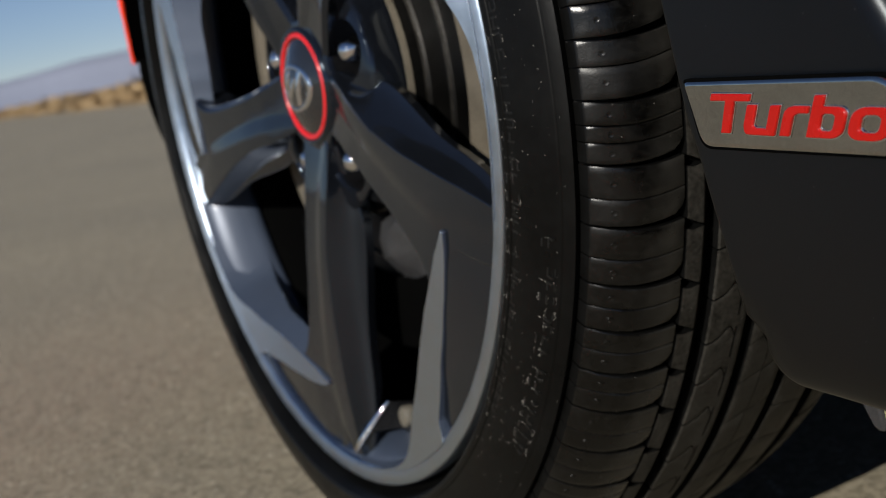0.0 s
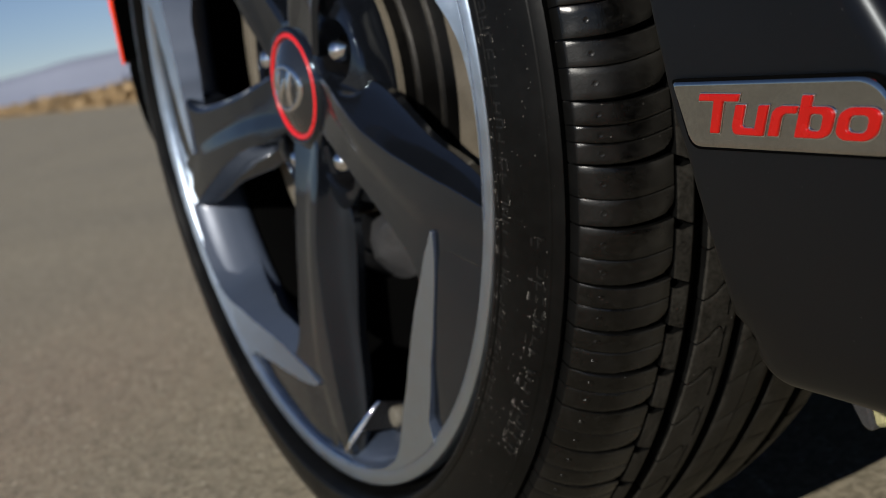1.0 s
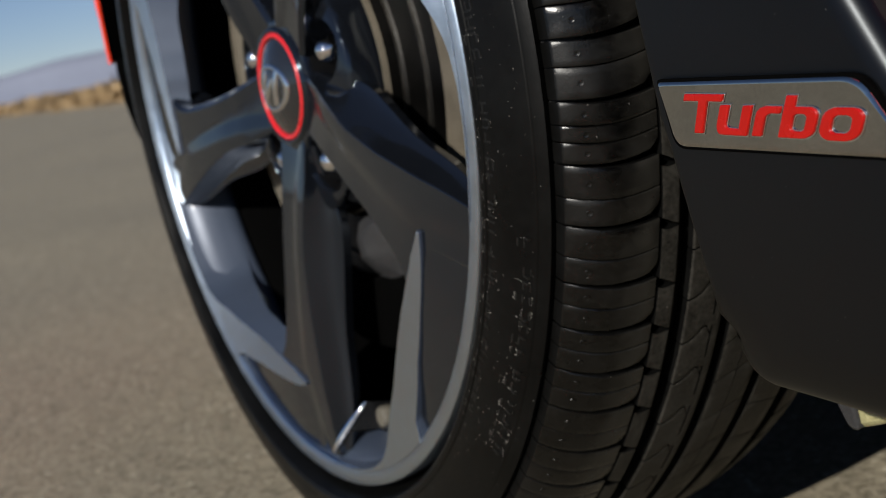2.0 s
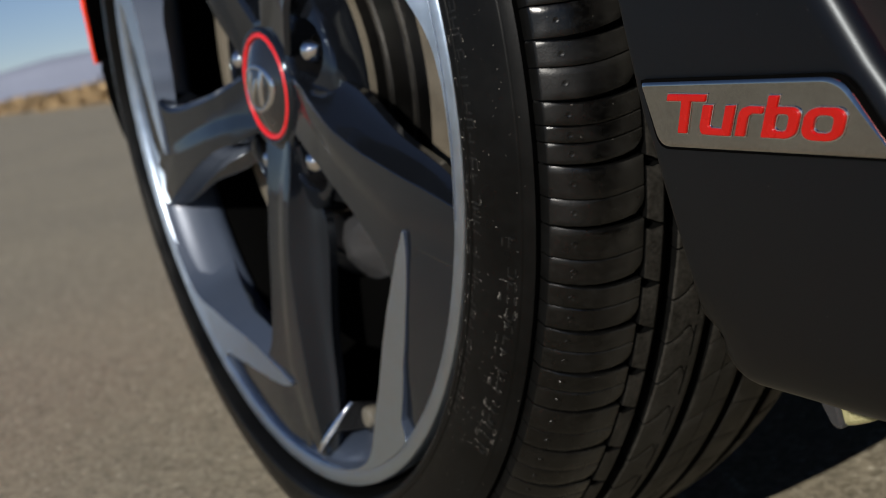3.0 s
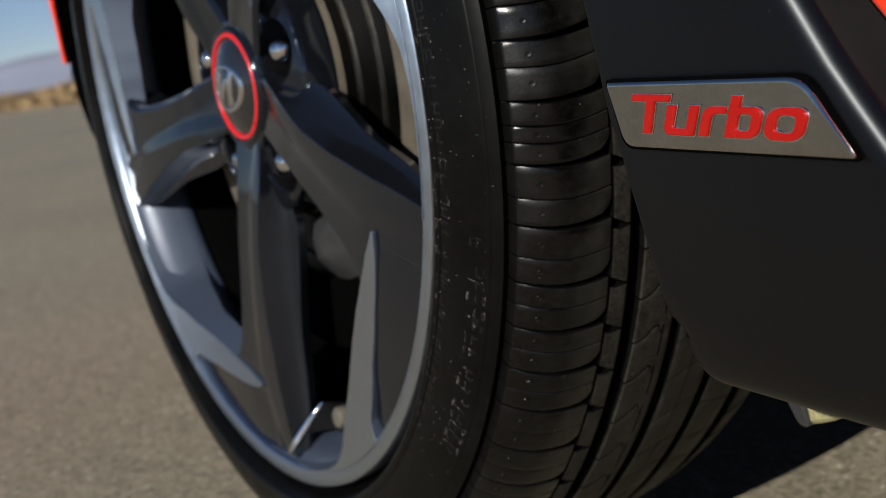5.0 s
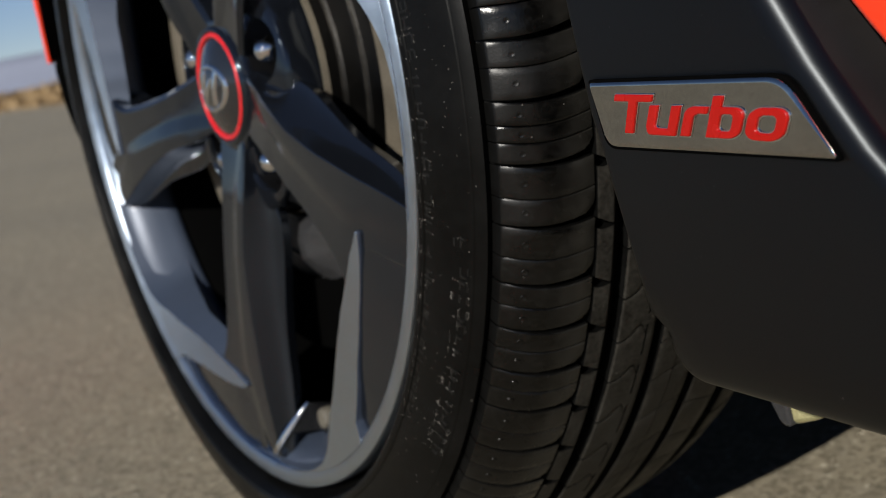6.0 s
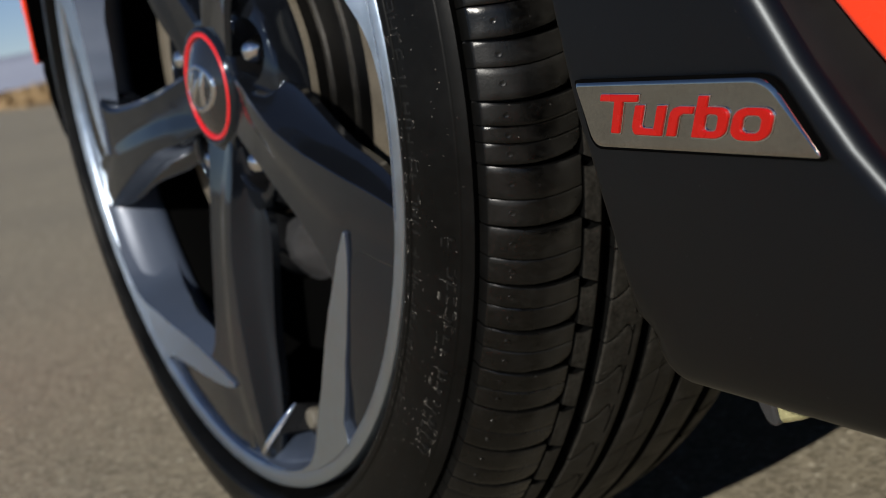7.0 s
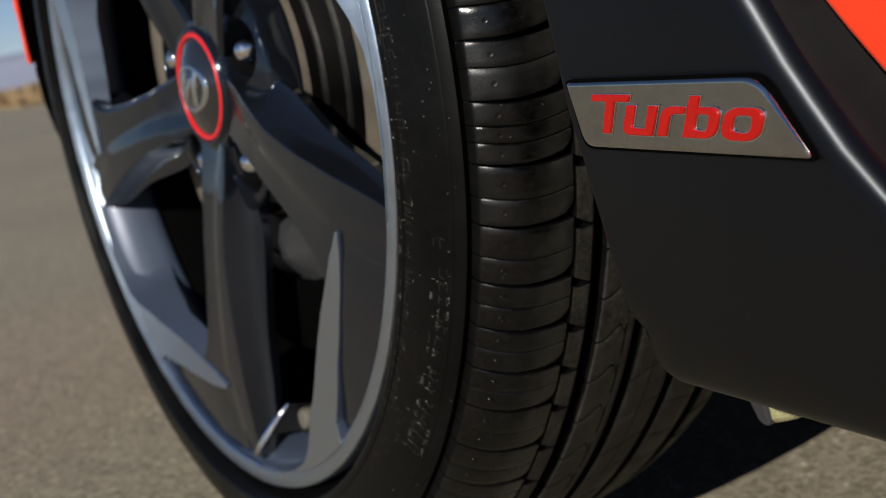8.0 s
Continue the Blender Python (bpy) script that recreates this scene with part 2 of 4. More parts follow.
def part(name, bm, mat, parent=None, label="", smooth=40.0, bevel=0.0, segments=2):
    """Links a bmesh as one mesh object, under parent where one is given."""
    bmesh.ops.recalc_face_normals(bm, faces=bm.faces)
    me = bpy.data.meshes.new(name)
    for f in bm.faces:
        f.smooth = True
    for e in bm.edges:
        e.smooth = len(e.link_faces) == 2 and e.calc_face_angle(9) < radians(smooth)
    bm.to_mesh(me)
    bm.free()
    for one in mat if isinstance(mat, (list, tuple)) else [mat]:
        me.materials.append(one)
    ob = new(name, me)
    if parent:
        under(ob, parent)
    if bevel:
        mod = ob.modifiers.new("bevel", "BEVEL")
        mod.width, mod.segments, mod.limit_method, mod.angle_limit = bevel, segments, "ANGLE", radians(32)
        mod.harden_normals = False
    return tagged(ob, label)


def under(ob, parent):
    ob.parent = parent
    ob.matrix_parent_inverse = Matrix.Translation(-parent.location) if parent.type == "EMPTY" else Matrix()
    return ob


def again(ob, m):
    """Another piece on the same mesh, under the same parent."""
    o = ob.copy()
    scene.collection.objects.link(o)
    o.matrix_basis = m
    return o


def solid(top, bottom, bm=None, wrap=False):
    """A closed body between two grids of points, rows by columns."""
    bm = bm or bmesh.new()
    a = [[bm.verts.new(p) for p in row] for row in top]
    b = [[bm.verts.new(p) for p in row] for row in bottom]
    n, m = len(a), len(a[0])
    turn = n if wrap else n - 1
    for i in range(turn):
        k = (i + 1) % n
        for j in range(m - 1):
            bm.faces.new((a[i][j], a[k][j], a[k][j + 1], a[i][j + 1]))
            bm.faces.new((b[i][j], b[i][j + 1], b[k][j + 1], b[k][j]))
        bm.faces.new((a[i][0], b[i][0], b[k][0], a[k][0]))
        bm.faces.new((a[i][-1], a[k][-1], b[k][-1], b[i][-1]))
    if not wrap:
        for j in range(m - 1):
            bm.faces.new((a[0][j], a[0][j + 1], b[0][j + 1], b[0][j]))
            bm.faces.new((a[-1][j], b[-1][j], b[-1][j + 1], a[-1][j + 1]))
    return bm


def slab(outline, depth, bm=None):
    """A flat outline drawn out along depth."""
    bm = bm or bmesh.new()
    a = [bm.verts.new(p) for p in outline]
    b = [bm.verts.new(Vector(p) + Vector(depth)) for p in outline]
    bm.faces.new(a)
    bm.faces.new(list(reversed(b)))
    for i in range(len(a)):
        k = (i + 1) % len(a)
        bm.faces.new((a[i], b[i], b[k], a[k]))
    return bm


def revolve(profile, steps, bm=None, closed=False, centre=None):
    """Turns a profile of (radius, stand-out) about the axle, or about a parallel axis through centre."""
    bm = bm or bmesh.new()
    shift = Vector((0, 0, 0)) if centre is None else centre - Vector((0, 0, HUB_Z))
    rings = []
    for i in range(steps):
        deg = 360 * i / steps
        rings.append([bm.verts.new(polar(r, deg, h) + shift) for r, h in profile])
    m = len(profile)
    for i in range(steps):
        k = (i + 1) % steps
        for j in range(m if closed else m - 1):
            jj = (j + 1) % m
            bm.faces.new((rings[i][j], rings[k][j], rings[k][jj], rings[i][jj]))
    if not closed:
        for j in (0, -1):
            if profile[j][0] < 0.004:
                bmesh.ops.contextual_create(bm, geom=[ring[j] for ring in rings])
    return bm


def between(x, stops):
    """The value at x on a line of straight pieces."""
    return float(np.interp(x, [s[0] for s in stops], [s[1] for s in stops]))


def box(lo, hi, bm=None):
    bm = bm or bmesh.new()
    x0, y0, z0 = lo
    x1, y1, z1 = hi
    return slab([(x0, y0, z0), (x1, y0, z0), (x1, y0, z1), (x0, y0, z1)], (0, y1 - y0, 0), bm)


# ---- the ground and the distance ----
def build_ground():
    bm = bmesh.new()
    ring = [0.0, 0.6, 1.5, 4, 10, 25, 60, 150, 400, 1100, 4200]
    rows = []
    for r in ring[1:]:
        rows.append([bm.verts.new((r * math.cos(2 * math.pi * i / 48), r * math.sin(2 * math.pi * i / 48), 0)) for i in range(48)])
    hub = bm.verts.new((0, 0, 0))
    for i in range(48):
        k = (i + 1) % 48
        bm.faces.new((hub, rows[0][i], rows[0][k]))
        for a, b in zip(rows, rows[1:]):
            bm.faces.new((a[i], b[i], b[k], a[k]))
    ob = part("ground", bm, GROUND)
    tagged(ob, "sunlit grey-brown asphalt running out to tan desert dirt", "ground", kind="structure")


def build_mountains():
    bm = bmesh.new()
    rows = []
    for i in range(481):
        a = 2 * math.pi * i / 480
        d = 3300
        away = math.degrees(math.atan2(math.sin(a), -math.cos(a)))
        # the ridge climbs from the car's heading towards its far side
        crest = 7 * noise.fractal(Vector((math.cos(a) * 14, math.sin(a) * 14, 3.3)), 1.0, 2.0, 5)
        crest += between(away, [(-180, 60), (-20, 40), (0, 58), (8.8, 74), (10, 82), (11.2, 90), (12.5, 99), (15, 108), (25, 112), (60, 70), (180, 60)])
        rows.append([bm.verts.new(((d + o) * math.cos(a), (d + o) * math.sin(a), z * crest)) for o, z in ((-420, -0.02), (-250, 0.3 + 0.1 * noise.noise(Vector((i * 0.4, 0, 1)))), (-100, 0.72), (0, 1.0), (260, -0.02))])
    for a, b in zip(rows, rows[1:]):
        for j in range(4):
            bm.faces.new((a[j], b[j], b[j + 1], a[j + 1]))
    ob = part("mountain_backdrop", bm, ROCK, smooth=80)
    tagged(ob, "low purple-grey desert mountains on the horizon", "mountain", kind="structure")


def build_scrub():
    rng = random.Random(5)
    verts, faces = [], []
    for _ in range(2200):
        ang = rng.uniform(-0.03, 0.40) if rng.random() < 0.75 else rng.uniform(0, 2 * math.pi)
        d = rng.uniform(30, 95)
        x, y = -d * math.cos(ang), d * math.sin(ang)
        if -0.6 < y + 0.085 * x + 0 < 5.4 or abs(y + 0.085 * x) < 5.4:
            continue
        tall, wide = rng.uniform(0.35, 0.75), rng.uniform(0.6, 1.6)
        for _ in range(40):
            a, lean = rng.uniform(0, 6.283), rng.random() ** 0.6 * wide
            px, py = x + lean * math.cos(a), y + lean * math.sin(a)
            z0 = rng.uniform(0, 0.5) * tall
            z1 = z0 + rng.uniform(0.25, 0.6) * tall * (1.1 - 0.6 * lean / wide)
            w, t = rng.uniform(0.08, 0.22), rng.uniform(0, 3.14)
            i = len(verts)
            dx, dy = w * math.cos(t), w * math.sin(t)
            sx, sy = rng.uniform(-0.15, 0.15), rng.uniform(-0.15, 0.15)
            verts += [(px - dx, py - dy, z0), (px + dx, py + dy, z0), (px + sx + dx * 0.3, py + sy + dy * 0.3, z1), (px + sx - dx * 0.3, py + sy - dy * 0.3, z1)]
            faces.append((i, i + 1, i + 2, i + 3))
    me = bpy.data.meshes.new("scrub")
    me.from_pydata(verts, [], faces)
    me.materials.append(SHRUB)
    tagged(new("desert_scrub", me), "dry brown desert scrub beside the road", "scrub", kind="stuff")


build_ground()
build_mountains()
build_scrub()

# ---- the car ----
car = new("car")
car.location = (0.0, 0.85, 0.0)
tagged(car, "orange-red hatchback with black sills and two-tone alloy wheel", "car")

# -- wheel: barrel first, everything else of the wheel under it
FACE_IN = 0.2325   # where the machined ring ends inwards
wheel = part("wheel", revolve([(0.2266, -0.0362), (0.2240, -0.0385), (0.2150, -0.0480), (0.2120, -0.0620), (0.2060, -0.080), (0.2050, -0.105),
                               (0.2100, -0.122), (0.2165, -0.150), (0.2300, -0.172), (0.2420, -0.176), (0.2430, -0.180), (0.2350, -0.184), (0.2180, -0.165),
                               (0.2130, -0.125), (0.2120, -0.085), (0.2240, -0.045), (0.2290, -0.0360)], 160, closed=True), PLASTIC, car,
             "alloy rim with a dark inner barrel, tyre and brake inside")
part("rim_well", revolve([(0.2345, -0.0036), (0.2332, -0.0042), (0.2278, -0.0098), (0.2239, -0.0162), (0.2207, -0.0250), (0.2191, -0.0295), (0.2180, -0.0330), (0.2175, -0.0358), (0.2176, -0.0382), (0.2184, -0.0402), (0.2200, -0.0415), (0.2262, -0.0420), (0.2300, -0.0410), (0.2350, -0.0250), (0.2385, -0.012)], 180, closed=True), BARREL, wheel,
     "silver-painted well of the rim behind the spokes", smooth=50)
part("machined_ring", revolve([(FACE_IN, -0.0045), (FACE_IN + 0.0002, -0.0015), (FACE_IN + 0.0007, -0.0010), (0.2420, 0.0002), (0.2426, -0.0003), (0.2430, -0.004), (0.2425, -0.010), (FACE_IN, -0.014)], 200, closed=True),
     SILVER, wheel, "bright machined outer ring of the rim", smooth=50)

# spoke outlines: degrees from the spoke's ridge line
CREASE_LINE = [(0.036, 26), (0.050, 17), (0.067, 10.5), (0.083, 5.8), (0.100, 2.8), (0.120, 1.8), (0.140, 1.3), (0.160, 1.4), (0.180, 1.4), (0.200, 1.4), (0.218, 1.2), (0.234, 0.8)]
SOFT_RIDGE = [(0.036, 14), (0.054, 1.5), (0.080, -3.5), (0.107, -5.5), (0.138, -6.4), (0.174, -6.8), (0.190, -4.5), (0.234, -2.5)]
TRAIL = [(0.036, -36), (0.045, -30), (0.056, -25), (0.070, -21.5), (0.085, -19.3), (0.105, -17.8), (0.130, -17.0), (0.150, -16.8), (0.166, -17.2), (0.176, -18.5), (0.182, -20), (0.190, -14), (0.200, -9), (0.234, -7)]
FRONT = [(0.036, -0.0150), (0.050, -0.0125), (0.070, -0.0085), (0.100, -0.0050), (0.140, -0.0026), (0.175, -0.0015), (0.190, -0.0015), (0.211, -0.0023), (0.2226, -0.0031), (0.234, -0.0040)]
SPOKES = [-17 + 72 * k for k in range(5)]


LEAD = [(0.036, 30), (0.048, 20.5), (0.060, 16), (0.068, 15.6), (0.078, 15.6), (0.088, 15.0), (0.100, 12.6), (0.120, 8.8), (0.140, 6.0), (0.160, 4.3), (0.180, 3.8), (0.200, 3.3), (0.213, 2.8), (0.2248, 2.1), (0.234, 1.6)]
LEAD_H = [(0.036, -0.0190), (0.048, -0.0215), (0.060, -0.0240), (0.070, -0.0255), (0.085, -0.0258), (0.100, -0.0253), (0.120, -0.0230), (0.140, -0.0210), (0.160, -0.0192), (0.180, -0.0180), (0.200, -0.0158), (0.213, -0.0138), (0.2248, -0.0110), (0.234, -0.0095)]


def build_spoke():
    """A bar with a broad, softly ridged face up to a crease, and a steep face that runs out into a lip on the leading side."""
    top, low = [], []
    for r in (0.036, 0.040, 0.044, 0.050, 0.057, 0.062, 0.068, 0.074, 0.080, 0.086, 0.094, 0.104, 0.115, 0.128, 0.142, 0.155, 0.168, 0.176, 0.182, 0.190, 0.2, 0.208, 0.216, 0.2305):
        a, m, c, h = between(r, TRAIL), between(r, SOFT_RIDGE), between(r, CREASE_LINE), between(r, FRONT)
        lead, end = between(r, LEAD), between(r, LEAD_H)
        fall, w = h - end, lead - c
        deep = between(r, [(0.036, 0.044), (0.08, 0.040), (0.14, 0.034), (0.175, 0.030), (0.192, 0.018), (0.234, 0.014)])
        edge = math.degrees(0.0030 / r)
        mm = min(math.degrees(0.0010 / r), w / 8, (c - m) / 5)
        thick = between(r, [(0.19, 0.0065), (0.21, 0.004), (0.234, 0.003)])
        step = between(r, [(0.05, 0.0), (0.08, 0.0012), (0.13, 0.0012), (0.185, 0.0)])
        half = min(math.degrees(0.0062 / r), (c - m) * 0.7)
        row = ((a, h - 0.0026 - step), (a + 1.1 * edge, h - 0.0002 - step), (m - half, h - 0.0008 - step), (m - 0.5 * half, h - 0.0006 - 0.85 * step), (m + 0.5 * half, h - 0.15 * step), (m + half, h + 0.0001), (c, h - 0.0004),
               (c + 0.12 * w, h - 0.22 * fall), (c + 0.27 * w, h - 0.46 * fall), (c + 0.48 * w, h - 0.73 * fall), (c + 0.75 * w, h - 0.92 * fall), (lead, h - fall))
        top.append([polar(r, q, z) for q, z in row])
        low.append([polar(r, q - (q - a) / (lead - a) * mm * 2, h - deep + (end - thick - h + deep) * (q - a) / (lead - a)) for q, z in row])
    return solid(top, low)


POCKET = [(-40, 0.2305), (-36, 0.2220), (-28, 0.2070), (-20, 0.1985), (-10, 0.1915), (-7, 0.1885)]
INNER = [(-72, 0.2336), (-66, 0.2334), (-61, 0.2330), (-57, 0.2322), (-53, 0.2295), (-50, 0.2240), (-47, 0.2160), (-44, 0.2083), (-41, 0.2030), (-35, 0.1930), (-30, 0.1868), (-24, 0.1826), (-18, 0.1818), (-12, 0.1828), (-7, 0.1868)]


def build_blade():
    """The dark face that trails from the spoke's end along the ring."""
    top, low = [], []
    for i in range(25):
        q = -36.5 + 32.0 * i / 24
        r0 = between(q, POCKET) - 0.001
        deep = between(q, [(-36.5, 0.0040), (-30, 0.0022), (-20, 0.0014), (-4, 0.0016)])
        sunk = between(q, [(-13, 0.0), (-4.5, 0.0015)])
        top.append([polar(r0 + (0.2340 - r0) * j / 4, q, -sunk - deep - (0.0042 - deep) * (j / 4) ** 1.5) for j in range(5)])
        low.append([polar(r0 + (0.2340 - r0) * j / 4, q, -0.010) for j in range(5)])
    return solid(top, low)


def build_spike():
    """The machined spike that leaves the ring and runs inwards beside the dark blade."""
    top, low = [], []
    for i in range(53):
        q = -72 + 65.0 * i / 52
        r0 = between(q, INNER)
        r1 = 0.2342 if q < -37.2 else min(0.2342, between(q, POCKET))
        r1 = max(r1, r0 + 0.0006)
        top.append([polar(r0 + (r1 - r0) * j / 3, q, -0.0004) for j in range(4)])
        drop = between(q, [(-60, 0.0352), (-53, 0.032), (-45, 0.024), (-36, 0.017), (-20, 0.014), (-7, 0.012)])
        slope = between(q, [(-72, 0.0142), (-60, 0.0146), (-53, 0.0135), (-45, 0.0110), (-36, 0.0085), (-20, 0.0070), (-7, 0.0060)])
        low.append([polar(r0 - slope + (r1 - r0 + slope) * j / 3, q, -drop) for j in range(4)])
    bm = solid(top, low)
    for f in bm.faces:
        ys = [v.co.y for v in f.verts]
        f.material_index = 1 if max(ys) - min(ys) > 0.006 else 0
    return bm


spoke = part("spoke", build_spoke(), GREY, wheel, "dark grey painted spoke with a sharp ridge", smooth=30, bevel=0.0018, segments=4)
blade = part("spoke_blade", build_blade(), GREY, wheel, "dark painted pocket beside the spike", bevel=0.0006)
spike = part("machined_spike", build_spike(), [SILVER, BARREL], wheel, "bright machined spike on the spoke", bevel=0.0010)
for k in range(5):
    for one in (spoke, blade, spike):
        (again(one, spin(SPOKES[k])) if k else one)
for one in (spoke, blade, spike):
    one.matrix_basis = spin(SPOKES[0])

# hub, cap and nuts
BOSS = [(0.030, -0.0165), (0.036, -0.0150), (0.045, -0.0160), (0.060, -0.0179), (0.070, -0.0200), (0.0755, -0.0214), (0.0787, -0.0230), (0.0797, -0.0256), (0.0808, -0.0420)]


def build_hub():
    """A fifth of the centre boss: a sloping face with a round recess for its nut, and a steep side."""
    bm = bmesh.new()
    n, mid = 72, 17
    cx, cz = 0.05715 * math.cos(radians(mid)), 0.05715 * math.sin(radians(mid))
    rings = [[] for _ in range(14)]
    for i in range(n):
        a = 2 * math.pi * i / n
        d = Vector((math.cos(a), 0, math.sin(a)))
        far, out = 0.0, 0.1
        for _ in range(24):
            try_at = (far + out) / 2
            x, z = cx + d.x * try_at, cz + d.z * try_at
            r, q = math.hypot(x, z), (math.degrees(math.atan2(z, x)) - mid + 180) % 360 - 180
            if 0.030 <= r <= 0.0808 and abs(q) <= 36.0:
                far = try_at
            else:
                out = try_at
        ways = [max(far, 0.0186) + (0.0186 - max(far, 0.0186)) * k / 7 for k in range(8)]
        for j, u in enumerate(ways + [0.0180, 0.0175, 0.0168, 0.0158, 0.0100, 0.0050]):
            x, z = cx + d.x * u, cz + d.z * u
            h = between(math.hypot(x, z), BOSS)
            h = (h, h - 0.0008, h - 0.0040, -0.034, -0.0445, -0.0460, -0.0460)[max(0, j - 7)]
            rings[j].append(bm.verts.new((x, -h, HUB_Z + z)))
    # inner walls take the near-black that paints the recess's shade
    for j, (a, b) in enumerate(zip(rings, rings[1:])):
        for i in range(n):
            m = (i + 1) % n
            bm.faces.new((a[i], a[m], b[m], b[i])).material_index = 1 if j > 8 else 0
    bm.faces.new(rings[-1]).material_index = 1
    return bm


part("hub_centre", revolve([(0.0, -0.0200), (0.0300, -0.0195), (0.0310, -0.0162), (0.0318, -0.0166), (0.0318, -0.0420), (0.0740, -0.0430), (0.0775, -0.0395), (0.0785, -0.0422), (0.0300, -0.052)], 100), GREY, wheel, "dark grey centre boss of the wheel", smooth=40)
recess = part("nut_recess", build_hub(), [GREY, RECESS_SHADE], wheel, "dark grey boss with a round nut recess", smooth=40)
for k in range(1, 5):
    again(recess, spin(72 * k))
def cap_dome(r):
    return between(r, [(0.0, -0.0062), (0.005, -0.0065), (0.010, -0.0072), (0.015, -0.0083), (0.020, -0.0098), (0.025, -0.0117), (0.0282, -0.0132), (0.0298, -0.0144)])


cap = part("hub_cap", revolve([(r, cap_dome(r)) for r in (0.0, 0.0025, 0.005, 0.0075, 0.010, 0.0125, 0.015, 0.0175, 0.020, 0.0225, 0.025, 0.0270, 0.0282, 0.0298)] + [(0.0300, -0.020)], 80), CAP_BLACK, wheel, "gloss black centre cap with a silver emblem", smooth=60)
part("cap_ring", revolve([(0.0292, -0.0138), (0.0295, -0.0130), (0.0301, -0.0124), (0.0313, -0.0124), (0.0320, -0.0130), (0.0323, -0.0145), (0.0323, -0.02), (0.0292, -0.02)], 96, closed=True), RED_RING, wheel, "glossy red ring round the centre cap", smooth=60)

part("cap_collar", revolve([(0.0323, -0.0160), (0.0325, -0.0134), (0.0331, -0.0128), (0.0341, -0.0128), (0.0351, -0.0137), (0.0364, -0.0160), (0.0380, -0.0185), (0.0380, -0.022), (0.0323, -0.022)], 96, closed=True), GREY, wheel, "rounded dark grey collar round the cap", smooth=60)


def build_emblem():
    """An oval band with three leaning strokes inside it, laid over the cap's dome."""
    bm = bmesh.new()

    def on_cap(x, z, up):
        return Vector((x, -cap_dome(math.hypot(x, z)) - up, HUB_Z + z))

    rows, lows = [], []
    for i in range(48):
        a = 2 * math.pi * i / 48
        rows.append([on_cap(k * 0.0212 * math.cos(a), k * 0.0146 * math.sin(a), up) for k, up in ((1.0, 0.0005), (0.95, 0.0009), (0.86, 0.0009), (0.81, 0.0005))])
        lows.append([p + Vector((0, 0.002, 0)) for p in rows[-1]])
    solid(rows, lows, bm, wrap=True)
    for x0, x1, w, z0, z1 in ((-0.0108, -0.0050, 0.0046, -0.0100, 0.0108), (0.0050, 0.0108, 0.0046, -0.0108, 0.0100), (-0.0060, 0.0060, 0.0054, -0.0060, 0.0060)):
        top, low = [], []
        for k in range(9):
            f = k / 8
            x, z = x0 + (x1 - x0) * f, z0 + (z1 - z0) * f
            top.append([on_cap(x - w / 2, z, 0.0005), on_cap(x - w / 4, z, 0.0010), on_cap(x + w / 4, z, 0.0010), on_cap(x + w / 2, z, 0.0005)])
            low.append([p + Vector((0, 0.002, 0)) for p in top[-1]])
        solid(top, low, bm)
    return bm


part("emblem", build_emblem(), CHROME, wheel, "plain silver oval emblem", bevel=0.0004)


def build_nut():
    """A domed nut whose round top runs out into six flats."""
    at = polar(0.05715, 0)
    bm = bmesh.new()
    rings = []
    for r, h, hexed in ((0.0020, -0.0170, 0), (0.0042, -0.0178, 0), (0.0060, -0.0198, 0), (0.0070, -0.0228, 0.2), (0.0078, -0.0255, 1), (0.0082, -0.0280, 1), (0.0082, -0.0470, 1)):
        ring = []
        for i in range(24):
            a = radians(15 * i)
            flat = math.cos(radians(30)) / math.cos(radians((15 * i) % 60 - 30))
            k = r * (1 - hexed + hexed * flat * 1.08)
            ring.append(bm.verts.new(at + Vector((k * math.cos(a), -h, k * math.sin(a)))))
        rings.append(ring)
    for a, b in zip(rings, rings[1:]):
        for i in range(24):
            bm.faces.new((a[i], a[(i + 1) % 24], b[(i + 1) % 24], b[i]))
    bm.faces.new(rings[0])
    return bm


nut = part("lug_nut", build_nut(), CHROME, wheel, "domed chrome wheel nut", smooth=40)
for k in range(1, 5):
    again(nut, spin(17 + 72 * k))
nut.matrix_basis = spin(17)

# valve
def build_valve():
    at = polar(0.2080, -78.7)
    inward = (polar(0.1, -77) - polar(0.2, -77)).normalized()
    lean = (inward * 0.08 + Vector((0, -1, 0))).normalized()
    q = lean.to_track_quat("Z", "Y").to_matrix().to_4x4()
    bm = bmesh.new()
    prof = [(0.0050, -0.016), (0.0050, 0.0), (0.0064, 0.0008), (0.0068, 0.0025), (0.0068, 0.0075), (0.0058, 0.0092), (0.0030, 0.0098)]
    rings = [[bm.verts.new(Matrix.Translation(at + Vector((0, 0.030, 0))) @ q @ Vector((r * math.cos(6.2832 * i / 16), r * math.sin(6.2832 * i / 16), z))) for i in range(16)] for r, z in prof]
    for a, b in zip(rings, rings[1:]):
        for i in range(16):
            bm.faces.new((a[i], a[(i + 1) % 16], b[(i + 1) % 16], b[i]))
    bm.faces.new(rings[-1])
    return bm


part("valve_stem", build_valve(), VALVE, wheel, "tyre valve with a pale cap")


